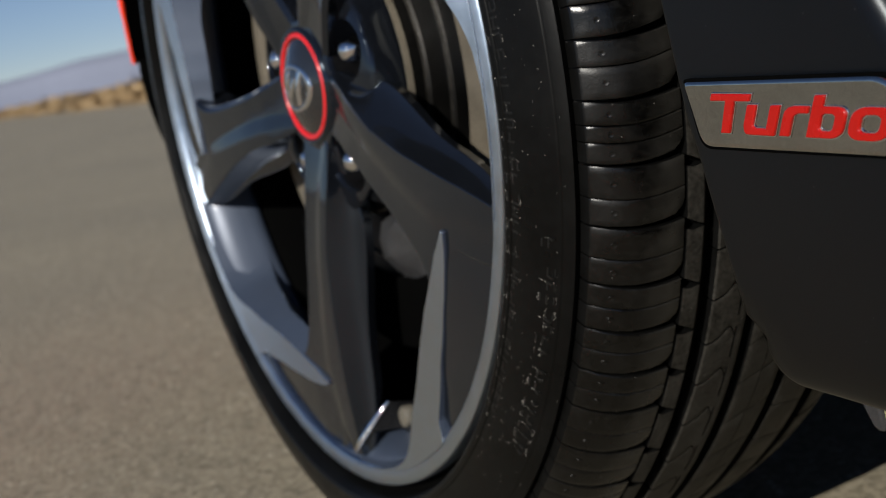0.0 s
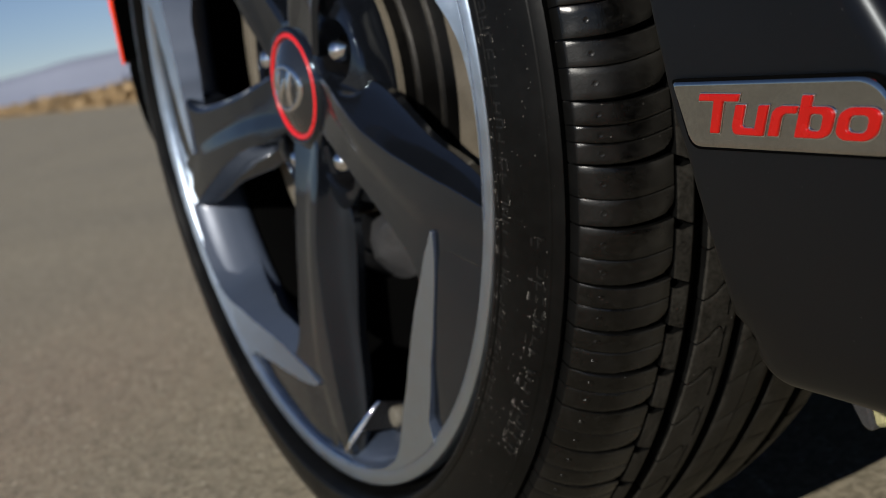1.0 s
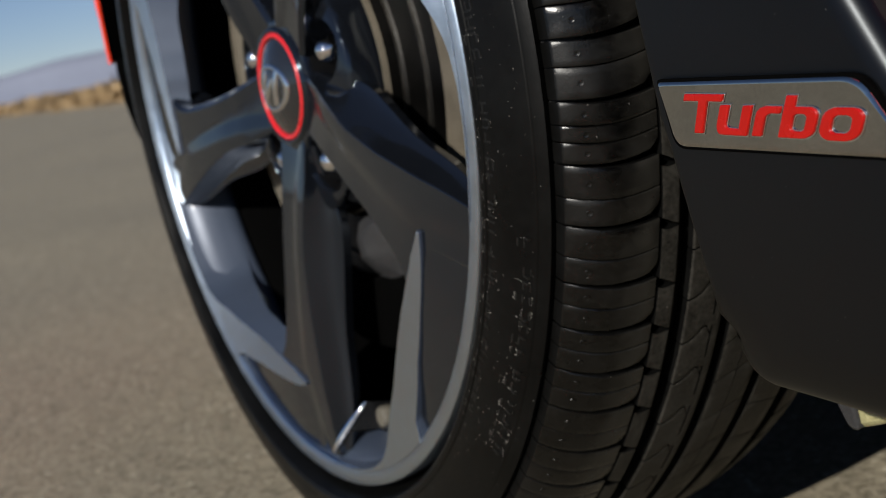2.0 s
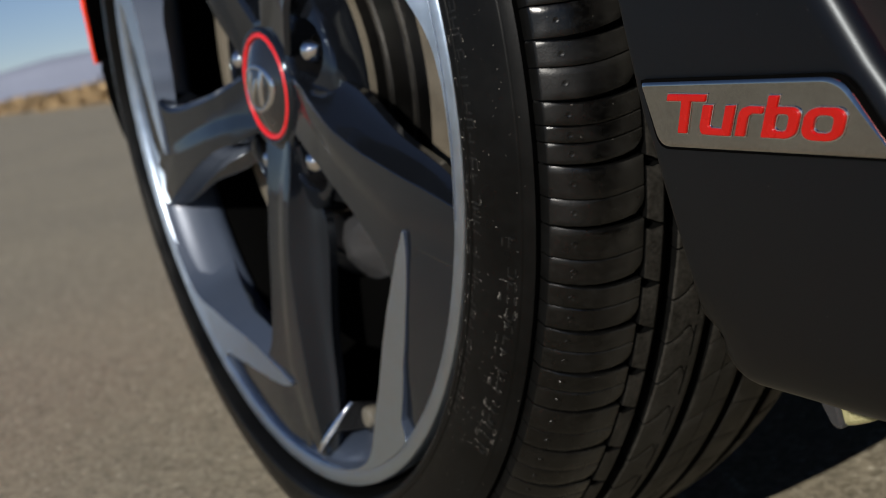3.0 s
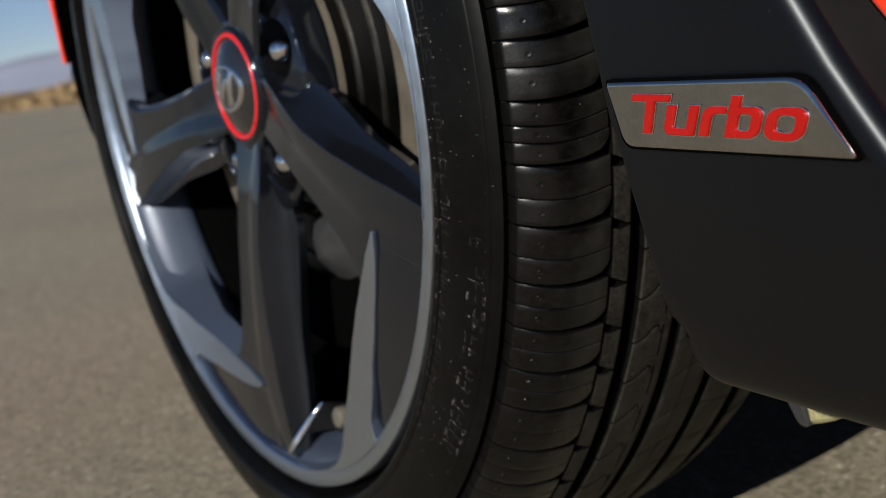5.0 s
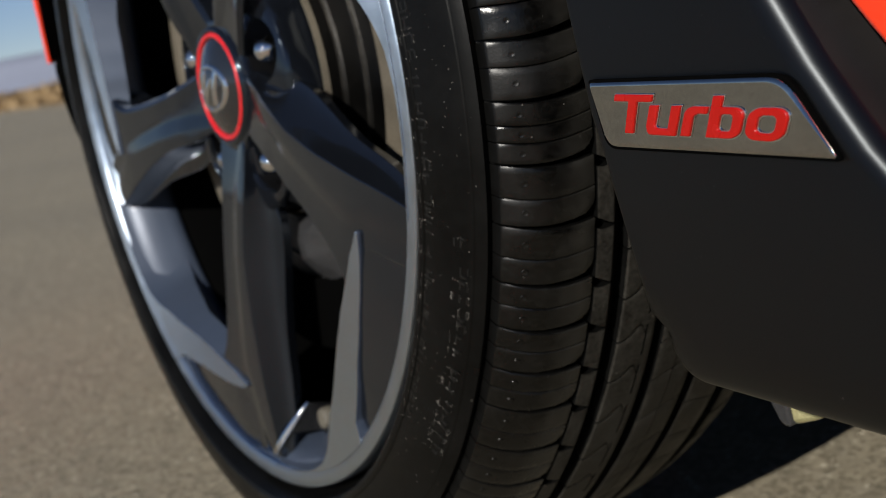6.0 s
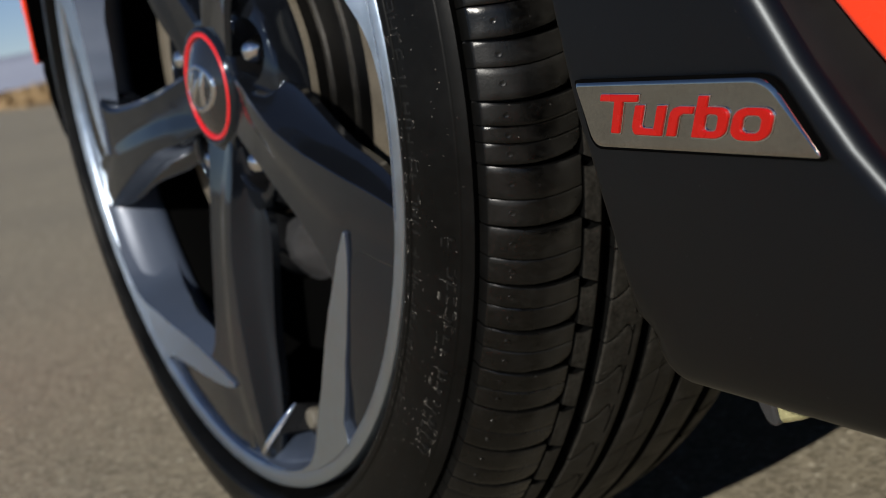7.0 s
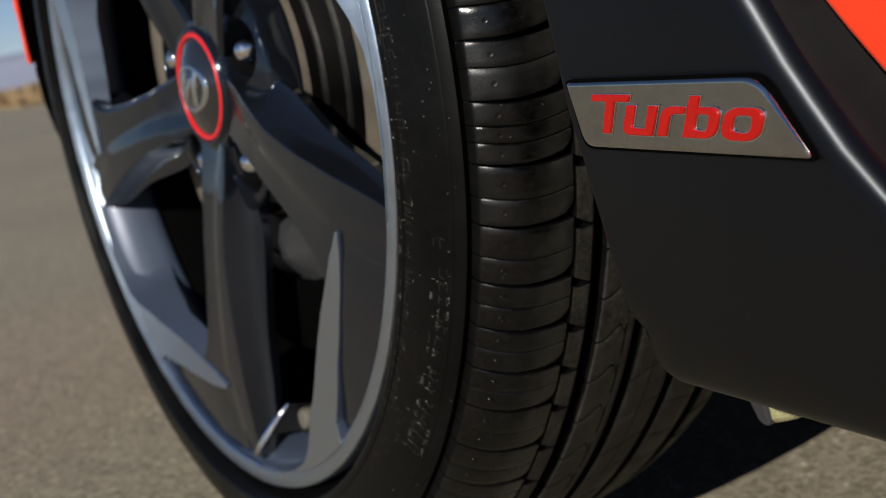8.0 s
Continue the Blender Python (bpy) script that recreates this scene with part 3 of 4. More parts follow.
def build_valve_collar():
    """A six-sided nut with a rounded flange round the valve's foot."""
    at = polar(0.2080, -78.7) + Vector((-0.002, 0.0250, -0.002))
    q = Vector((-0.25, -1, 0.25)).to_track_quat("Z", "Y").to_matrix().to_4x4()
    bm = bmesh.new()
    prof = [(0.0100, -0.012, 24), (0.0100, -0.0035, 24), (0.0094, -0.0022, 24), (0.0080, -0.0018, 24), (0.0079, 0.0012, 6), (0.0070, 0.0022, 6), (0.0052, 0.0024, 24)]
    rings = []
    for r, z, n in prof:
        ring = []
        for i in range(24):
            a = 6.2832 * i / 24
            flat = math.cos(math.pi / 6) / math.cos((a % (math.pi / 3)) - math.pi / 6) if n == 6 else 1.0
            ring.append(bm.verts.new(Matrix.Translation(at) @ q @ Vector((r * flat * math.cos(a), r * flat * math.sin(a), z))))
        rings.append(ring)
    for a, b in zip(rings, rings[1:]):
        for i in range(24):
            bm.faces.new((a[i], a[(i + 1) % 24], b[(i + 1) % 24], b[i]))
    return bm


def fillet_glint(s):
    """The sky's glint on the spoke's fillet, swinging from the ring up the flank, beside the valve."""
    return polar(0.2265 - 0.0282 * s, -88.6 + 5.0 * s - 0.3 * s * s, -0.0012 - 0.0108 * s - 0.0100 * s * s)


# an added chrome tube draws that reflection, placed to fit the camera's view
def build_fillet_glint():
    bm = bmesh.new()
    rings = []
    for i in range(17):
        s = i / 16
        here, way = fillet_glint(s), (fillet_glint(s + 0.01) - fillet_glint(s - 0.01)).normalized()
        u = way.cross(Vector((0, 1, 0))).normalized()
        v = way.cross(u)
        a = 0.0004 + 0.0017 * math.sin(math.pi * min(1.0, 0.08 + s * 0.86)) ** 0.6
        rings.append([bm.verts.new(here + u * a * math.cos(k * math.pi / 5) + v * a * math.sin(k * math.pi / 5)) for k in range(10)])
    for a, b in zip(rings, rings[1:]):
        for i in range(10):
            bm.faces.new((a[i], a[(i + 1) % 10], b[(i + 1) % 10], b[i]))
    bm.faces.new(rings[0])
    bm.faces.new(rings[-1])
    return bm


def build_seat():
    """The glossy hollow between that edge and the valve."""
    top, low = [], []
    for i in range(13):
        s = 0.42 + 0.58 * i / 12
        a, b = fillet_glint(s), polar(0.2215 - 0.0170 * s, -79.0, -0.026 - 0.012 * s)
        row = [a.lerp(b, j / 8) + Vector((0.0, 0.014, -0.003)) * math.sin(math.pi * j / 8) for j in range(9)]
        top.append(row)
        low.append([v + Vector((0.0, 0.004, -0.001)) for v in row])
    return solid(top, low)


part("valve_collar", build_valve_collar(), CAP_BLACK, wheel, "glossy black nut at the valve's foot", smooth=35)
part("valve_seat", build_seat(), RECESS_SHADE, wheel, "hollow round the valve, painted near-black as shade", smooth=40)
part("fillet_glint", build_fillet_glint(), CHROME, wheel, "chrome tube that paints the sky's glint on the spoke's fillet", smooth=60)

# brake
disc = part("brake_disc", revolve([(0.050, -0.0426), (0.0815, -0.0427), (0.0832, -0.0434), (0.0838, -0.0520), (0.0850, -0.0525), (0.0862, -0.0508), (0.0890, -0.0506), (0.0902, -0.0520), (0.1120, -0.0520), (0.1130, -0.0510), (0.1152, -0.0510), (0.1164, -0.0520), (0.1325, -0.0518), (0.1325, -0.060), (0.06, -0.078), (0.050, -0.06)], 140, closed=True), IRON, wheel, "worn steel brake disc, shade put into its dark colour", smooth=25)
part("disc_edge", revolve([(0.1325, -0.0502), (0.1335, -0.0498), (0.1550, -0.0498), (0.1570, -0.0510), (0.1570, -0.076), (0.1325, -0.078)], 140, closed=True), LIT_RUST, wheel, "rusty outer band of the brake disc, painted pale as sunlit", smooth=25)
part("disc_hat_edge", revolve([(0.0824, -0.0428), (0.0828, -0.0412), (0.0834, -0.0413), (0.0840, -0.0450)], 140), LIT_RUST, wheel, "rusty edge of the disc's hat, painted pale as sunlit", smooth=50)
for r in (0.0876, 0.1141):
    part("disc_groove", revolve([(r - 0.0009, -0.0512), (r - 0.0005, -0.0499), (r + 0.0005, -0.0499), (r + 0.0009, -0.0512)], 140), SCORED, wheel, "bright scored ring on the brake disc", smooth=60)


def build_caliper():
    """A cast body with a rounded outer bridge over the disc's edge."""
    top, low = [], []
    for i in range(19):
        q = -82 + 36 * i / 18
        swell = math.sin(math.pi * i / 18) ** 0.35
        top.append([polar(r, q, h) for r, h in ((0.088, -0.046), (0.0905, -0.044 + 0.006 * swell), (0.100, -0.042 + 0.009 * swell), (0.112, -0.041 + 0.007 * swell), (0.116 + 0.010 * swell, -0.0440), (0.118 + 0.014 * swell, -0.0490))])
        low.append([polar(r, q, h) for r, h in ((0.090, -0.0490), (0.094, -0.0492), (0.104, -0.0492), (0.115, -0.0492), (0.124, -0.0494), (0.134, -0.0500))])
    return solid(top, low)


# added near-black plate stands in for the shade over the disc's lower arc
part("disc_shade_plate", solid([[polar(r, -145 + 5 * i, -0.0478) for r in (0.126, 0.172)] for i in range(25)], [[polar(r, -145 + 5 * i, -0.085) for r in (0.126, 0.172)] for i in range(25)]), PLASTIC, wheel, "near-black plate in place of shade on the brake disc", bevel=0.002)
# sunlit strip of the disc, added apart from it to fit the camera's view
part("disc_strip", solid([[polar(r, 148 + 4 * i, h) for r, h in ((0.1540, -0.0496), (0.1550, -0.0488), (0.1675, -0.0488), (0.1690, -0.0500))] for i in range(10)], [[polar(r, 148 + 4 * i, -0.070) for r in (0.1540, 0.1550, 0.1675, 0.1690)] for i in range(10)]), LIT_RUST, wheel, "pale strip of the brake disc, placed to fit the camera's view", smooth=40)
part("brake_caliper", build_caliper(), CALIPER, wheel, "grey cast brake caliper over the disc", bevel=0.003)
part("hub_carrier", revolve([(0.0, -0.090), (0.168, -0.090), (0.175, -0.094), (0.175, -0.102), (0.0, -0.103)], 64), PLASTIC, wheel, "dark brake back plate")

# -- tyre
SHOULDER = [(0.0085, 0.2912), (0.0100, 0.2938), (0.0130, 0.2970), (0.0180, 0.3008), (0.0260, 0.3052), (0.0360, 0.3084), (0.0470, 0.3104), (0.0600, 0.3120), (0.0800, 0.3134), (0.1000, 0.3138)]


def tread_top(h):
    d = -h
    d = d if d <= 0.1 else 0.2 - d
    return between(d, SHOULDER)


SIDE = [(0.2420, -0.0160), (0.2432, -0.0125), (0.2450, -0.0115), (0.2470, -0.0095), (0.2486, -0.0040), (0.2500, 0.0016), (0.2515, 0.0046), (0.2535, 0.0052), (0.2560, 0.0046), (0.2564, 0.0040), (0.2620, 0.0037), (0.2700, 0.0022), (0.2780, -0.0003), (0.2840, -0.0030), (0.2876, -0.0054), (0.2884, -0.0062), (0.2874, -0.0085), (0.2862, -0.0105)]
half = SIDE + [(0.2888, -0.0130), (0.2936, -0.0200), (0.2982, -0.028), (0.3012, -0.038), (0.3034, -0.050), (0.3054, -0.075), (0.3060, -0.100)]
whole = half + [(r, -0.2 - h) for r, h in reversed(half[:-1])] + [(0.2420, -0.178), (0.2440, -0.1), (0.2440, -0.03)]


def bulge(r, q):
    """How far the loaded sidewall swells outwards over the contact with the road."""
    low = ((q + 90 + 180) % 360 - 180) / 40
    return 0.004 * math.sin(math.pi * min(1.0, max(0.0, (r - 0.244) / 0.0445))) * math.exp(-low * low)


def side_h(r, q):
    return between(r, SIDE[:16]) + bulge(r, q)


def build_tyre():
    bm = revolve(whole, 216, closed=True)
    for v in bm.verts:
        if v.co.y < 0.02:
            r, q = math.hypot(v.co.x, v.co.z - HUB_Z), math.degrees(math.atan2(v.co.z - HUB_Z, v.co.x))
            v.co.y -= bulge(r, q)
    return bm


part("tyre", build_tyre(), RUBBER, wheel, "black low-profile tyre with dusty sidewall", smooth=30)


def build_rib(r, w):
    bm = bmesh.new()
    rows = [[polar(r + k * w, 1.8 * i, side_h(r + k * w, 1.8 * i) + up) for k, up in ((-1, -0.0004), (-0.5, 0.0006), (0.5, 0.0006), (1, -0.0004))] for i in range(200)]
    vs = [[bm.verts.new(p) for p in row] for row in rows]
    for i in range(200):
        for j in range(3):
            bm.faces.new((vs[i][j], vs[(i + 1) % 200][j], vs[(i + 1) % 200][j + 1], vs[i][j + 1]))
    return bm


part("sidewall_rib", build_rib(0.2835, 0.0008), RUBBER, wheel, smooth=60)


def build_mark(long, wide, rise=0.00012):
    """One small raised bar of the worn, unreadable sidewall lettering."""
    at = lambda u, w, up: polar(0.2600 + w, u, 0.0013 + up)
    return solid([[at(-long, -wide, rise), at(-long, wide, rise)], [at(long, -wide, rise), at(long, wide, rise)]],
                 [[at(-long * 1.1, -wide * 1.2, -0.001), at(-long * 1.1, wide * 1.2, -0.001)], [at(long * 1.1, -wide * 1.2, -0.001), at(long * 1.1, wide * 1.2, -0.001)]])


MARKED = material("dusty_raised_rubber", (0.0065, 0.0062, 0.0056), 0.42, vary=0.6, scale=200, bump=0.4, bump_scale=900, specks=0.07, speck_scale=900, speck_colour=(0.3, 0.285, 0.26), gleam=0.25, coords="Position")
DUST = material("dried_dust", (0.30, 0.285, 0.255), 0.9, vary=0.5, scale=500, coords="Position")
marks = [part("sidewall_mark", build_mark(a, b), MARKED, wheel) for a, b in ((0.40, 0.0006), (0.10, 0.0030), (0.09, 0.0018))]
marks += [part("dust_speck", build_mark(a, b, 0.00005), DUST, wheel) for a, b in ((0.028, 0.00014), (0.042, 0.00010), (0.016, 0.00011), (0.050, 0.00020))]
rng = random.Random(11)


def put_mark(one, r, q):
    again(one, spin(q) @ Matrix.Translation((r - 0.2600, 0.0013 - side_h(r, q), 0)))


# two worn, unreadable lines of raised lettering, dust caught along their strokes
for lo, hi, mid, tall, dust in ((-22, 12, 0.2585, 0.0045, 10), (-40, -16, 0.2775, 0.0042, 20), (-38, -22, 0.2575, 0.0028, 5), (150, 212, 0.2580, 0.0040, 8)):
    q = lo
    while q < hi:
        wide = rng.uniform(0.7, 1.1)
        strokes = [((0, -1), (0, 1)), ((1, -1), (1, 1)), ((0, 1), (1, 1)), ((0, -1), (1, -1)), ((0, 0), (1, 0))]
        for (u0, w0), (u1, w1) in rng.sample(strokes, 3):
            put_mark(marks[0] if w0 == w1 else marks[1], mid + tall * 0.8 * (w0 + w1) / 2, q + wide * (u0 + u1) / 2)
            for _ in range(rng.randint(0, max(1, dust // 2))):
                f = rng.random()
                put_mark(rng.choice(marks[3:]), mid + tall * (w0 + (w1 - w0) * f) + rng.gauss(0, 0.0004), q + wide * (u0 + (u1 - u0) * f) + rng.gauss(0, 0.05))
        q += wide + rng.choice((0.45, 0.5, 0.6, 1.6))
for _ in range(140):
    put_mark(rng.choice(marks[3:6]), rng.uniform(0.2520, 0.2860), rng.uniform(-48, 14))
for k, one in enumerate(marks):
    one.matrix_basis = spin(20 + 1.2 * k) @ Matrix.Translation((0, 0.0013 - side_h(0.26, 20), 0))


def tread_piece(h0, h1, q0, q1, lean=lambda h: 0.0, nh=7, nq=5, deep=0.0070, trim=None, bm=None, soften=(0.00025, 0.00025), rim=(0.0, 0.0)):
    """One rubber block between two stand-outs and two angles, following the tyre's crown, its edges eased."""
    top, low = [], []
    steps = [(0.0, soften[0]), (0.05, soften[0] * 0.1)] + [(j / (nq - 1), 0.0) for j in range(1, nq - 1)] + [(0.95, soften[1] * 0.1), (1.0, soften[1])]
    along = [(i / (nh - 1), 0.0) for i in range(nh)]
    wide = abs(h1 - h0)
    if rim[0]:
        along[0] = (0.0, rim[0])
        along.insert(1, (0.0006 / wide, rim[0] * 0.12))
    if rim[1]:
        along[-1] = (1.0, rim[1])
        along.insert(-1, (1 - 0.0006 / wide, rim[1] * 0.12))
    for f, sink in along:
        row, under_row = [], []
        for s, ease in steps:
            a, b = (h0, h1) if trim is None else (h0, h1 + trim(s))
            h = a + (b - a) * f
            lo, hi = (q0(h) if callable(q0) else q0), (q1(h) if callable(q1) else q1)
            q = lo + (hi - lo) * s + lean(h)
            row.append(polar(tread_top(h) - max(ease, sink), q, h))
            under_row.append(polar(tread_top(h) - deep, q, h))
        top.append(row), low.append(under_row)
    bm = solid(top, low, bm)
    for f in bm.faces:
        # groove walls are unworn black rubber, which also paints in their shade
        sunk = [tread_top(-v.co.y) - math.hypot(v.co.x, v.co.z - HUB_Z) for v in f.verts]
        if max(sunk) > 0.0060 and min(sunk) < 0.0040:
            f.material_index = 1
    return bm


def shoulder_block(pitch, sipes):
    """One pitch of the shoulder, cut by fine sipes, its inner corner rounded off towards the cross groove."""
    bend = lambda h: 0.35 * ((-h - 0.012) / 0.036) ** 2 - 0.35 * math.sin(math.pi * min(1, max(0, (-h - 0.0085) / 0.036)))
    gap = lambda h: 0.10 + 0.24 * min(1, max(0, (-h - 0.012) / 0.03))
    cuts = [gap] + [pitch * s for s in sipes] + [lambda h: pitch - gap(h)]
    bm = bmesh.new()
    for k, (a, b) in enumerate(zip(cuts, cuts[1:])):
        lo = a if callable(a) else a + 0.055
        hi = b if callable(b) else b - 0.055
        round_off = (lambda s: 0.0042 * max(0.0, 1 - s * (2.6 if len(sipes) == 1 else 1.9)) ** 1.6) if k == 0 else None
        tread_piece(-0.0097, -0.0453, lo, hi, bend, trim=round_off, bm=bm, soften=(0.0003, 0.0005), rim=(0.0004, 0.0004))
    for a, b in zip(cuts, cuts[1:]):
        # the round mark of a mould vent
        q = ((a(-0.017) if callable(a) else a) + (b(-0.017) if callable(b) else b)) / 2 + bend(-0.017)
        rings = [[bm.verts.new(polar(tread_top(-0.0170 + w * math.cos(k)) + up, q + math.degrees(w * math.sin(k) / 0.3), -0.0170 + w * math.cos(k))) for k in [2 * math.pi * n / 10 for n in range(10)]] for w, up in ((0.0014, -0.0003), (0.0012, 0.00014), (0.0009, 0.00014), (0.0007, 0.00002))]
        for c, d in zip(rings, rings[1:]):
            for n in range(10):
                bm.faces.new((c[n], c[(n + 1) % 10], d[(n + 1) % 10], d[n]))
        bm.faces.new(rings[-1])
    return bm


def narrow_rib(pitch):
    """The slim rib inside the shoulder; the cross groove bites into it and runs out as a fine cut."""
    sweep = lambda h: between(-h, [(0.0463, -0.52), (0.0485, -0.68), (0.0515, -0.80), (0.0560, -0.85)])
    gap = lambda h: between(-h, [(0.0465, 0.44), (0.0490, 0.41), (0.0512, 0.28), (0.0532, 0.15), (0.0560, 0.10)])
    return tread_piece(-0.0465, -0.0549, lambda h: sweep(h) + gap(h), lambda h: pitch + sweep(h) - gap(h), nh=8, nq=5, rim=(0.0002, 0.0005))


def hook_rib(pitch):
    """A rib with a fine hooked cut in each pitch: up from the groove, round, and back along the rib."""
    k = pitch / 4.7
    cut = lambda h: k * between(-h, [(0.0620, 1.55), (0.0660, 1.70), (0.0698, 2.10), (0.0725, 2.78), (0.0743, 3.05), (0.0762, 2.75), (0.0776, 2.0)])
    none = (0.0, 0.0)
    bm = tread_piece(-0.0626, -0.0774, 0.0, lambda h: cut(h) - 0.085, nh=10, nq=4, soften=(0.0, 0.0002), rim=(0.0008, 0.0))
    tread_piece(-0.0626, -0.0774, lambda h: cut(h) + 0.085, pitch, nh=10, nq=4, soften=(0.0002, 0.0), rim=(0.0010, 0.0), bm=bm)
    tread_piece(-0.0774, -0.0783, 2.9 * k, pitch - 0.55, nh=2, nq=3, soften=none, bm=bm)
    tread_piece(-0.0783, -0.0828, 0.0, pitch, nh=3, nq=4, soften=none, rim=(0.0, 0.0005), bm=bm)
    return bm


def inner_rib(pitch):
    """A centre rib with one fine lengthwise cut and a slanting cross cut."""
    lean = lambda h: (-h - 0.0892) * 70
    bm = tread_piece(-0.0892, -0.1012, 0.04, pitch - 0.04, lean, nh=4, nq=4, rim=(0.0005, 0.0))
    return tread_piece(-0.1017, -0.1140, 0.04, pitch - 0.04, lean, nh=4, nq=4, rim=(0.0, 0.0005), bm=bm)


# three lengths of pitch, in an uneven order that keeps the tyre quiet
PITCH = {"short": (4.2, (0.52,)), "middle": (4.7, (0.55,)), "long": (5.0, (0.46,)), "twin": (5.0, (0.35, 0.62))}
pieces = {}
for kind, (long, sipes) in PITCH.items():
    pieces[kind] = [
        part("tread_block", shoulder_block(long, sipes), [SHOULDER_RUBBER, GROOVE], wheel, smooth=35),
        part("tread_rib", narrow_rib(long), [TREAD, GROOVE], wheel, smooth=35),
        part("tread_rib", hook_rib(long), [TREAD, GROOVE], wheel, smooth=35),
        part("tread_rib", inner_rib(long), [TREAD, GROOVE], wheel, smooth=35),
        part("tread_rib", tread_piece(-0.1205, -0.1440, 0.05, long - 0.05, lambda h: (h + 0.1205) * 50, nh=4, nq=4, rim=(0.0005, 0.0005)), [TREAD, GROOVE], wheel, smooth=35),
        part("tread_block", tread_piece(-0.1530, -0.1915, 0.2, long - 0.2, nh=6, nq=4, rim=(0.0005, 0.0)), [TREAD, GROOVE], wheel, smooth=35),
    ]
order = ["middle", "twin", "long", "long", "short", "short", "short", "long", "long", "short"]
rest = ["middle"] * 6 + ["short"] * 18 + ["long"] * 30 + ["twin"] * 11
random.Random(4).shuffle(rest)
order += rest + ["middle"]
turned, used = 1.1, set()
for kind in order:
    turned -= PITCH[kind][0]
    for one in pieces[kind]:
        if kind in used:
            again(one, spin(turned))
        else:
            one.matrix_basis = spin(turned)
    used.add(kind)

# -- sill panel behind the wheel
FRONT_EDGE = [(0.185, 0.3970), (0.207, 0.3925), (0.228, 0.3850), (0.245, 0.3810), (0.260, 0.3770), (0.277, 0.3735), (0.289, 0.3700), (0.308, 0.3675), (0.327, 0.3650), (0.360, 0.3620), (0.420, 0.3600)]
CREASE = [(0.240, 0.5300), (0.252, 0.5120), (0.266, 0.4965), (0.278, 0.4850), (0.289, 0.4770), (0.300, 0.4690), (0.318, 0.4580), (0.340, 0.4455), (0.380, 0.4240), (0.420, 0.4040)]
SILL_Y = -0.004


def build_sill():
    """The flat face between arch edge and crease, rolled under along the bottom and its front corner, and turned back behind the crease."""
    bm = bmesh.new()
    base, corner = 0.2000, 0.0150
    roll = [(0.0, 0.0100), (0.0004, 0.0075), (0.0012, 0.0050), (0.003, 0.0028), (0.006, 0.0012), (0.010, 0.0003), (0.014, 0.0)]
    levels = [base + d for d in (0.0, 0.0004, 0.0012, 0.0022, 0.0036, 0.0055, 0.008, 0.011, 0.015, 0.022, 0.030)] + [0.24 + 0.012 * i for i in range(16)]
    rows = []
    for z in levels:
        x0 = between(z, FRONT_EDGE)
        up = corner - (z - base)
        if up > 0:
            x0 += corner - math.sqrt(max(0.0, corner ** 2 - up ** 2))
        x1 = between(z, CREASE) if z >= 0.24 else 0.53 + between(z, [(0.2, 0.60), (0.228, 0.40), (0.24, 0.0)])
        mid = Vector((between(base + corner, FRONT_EDGE) + corner, base + corner))
        row = [Vector((x0 + 0.0016, SILL_Y + 0.030, z)), Vector((x0 + 0.0002, SILL_Y + (0.0112 if up > 0 else 0.0045), z))]
        for f in (0.0, 0.002, 0.006, 0.014, 0.03, 0.06, 0.11, 0.2, 0.32, 0.46, 0.62, 0.8, 1.0):
            x = x0 + 0.0004 + (x1 - 0.0124 - x0) * f
            d = z - base
            if x < mid.x and z < mid.y:
                d = corner - (Vector((x, z)) - mid).length
            edge_in = 0.0012 * max(0.0, 1 - (x - x0) / 0.0015) ** 2
            row.append(Vector((x, SILL_Y + between(max(0.0, d), roll) + edge_in, z)))
        y = row[-1].y
        for k in range(1, 9):
            a = radians(7 * k)
            row.append(Vector((x1 - 0.0118 + 0.0143 * math.sin(a), y + 0.0143 * (1 - math.cos(a)), z)))
        row.append(Vector((x1 + 0.0055, y + 0.0165, z)))
        row.append(Vector((x1 + 0.0185, y + 0.0310, z)))
        rows.append([bm.verts.new(p) for p in row])
    for row in rows[:11]:
        for v in row:
            v.co.z -= between(v.co.z, [(0.200, 1.0), (0.23, 0.0)]) * (0.0030 + 0.055 * max(0.0, v.co.x - 0.40))
    for a, b in zip(rows, rows[1:]):
        for j in range(len(a) - 1):
            bm.faces.new((a[j], a[j + 1], b[j + 1], b[j])).material_index = 1 if j > len(a) - 4 else 0
    under_row = [bm.verts.new((v.co.x - 0.01, v.co.y + 0.06, v.co.z - 0.001)) for v in rows[0]]
    for j in range(len(under_row) - 1):
        bm.faces.new((rows[0][j], under_row[j], under_row[j + 1], rows[0][j + 1]))
    return bm


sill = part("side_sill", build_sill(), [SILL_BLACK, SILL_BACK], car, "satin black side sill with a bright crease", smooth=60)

# -- badge on the sill
BADGE_Y = SILL_Y - 0.0026


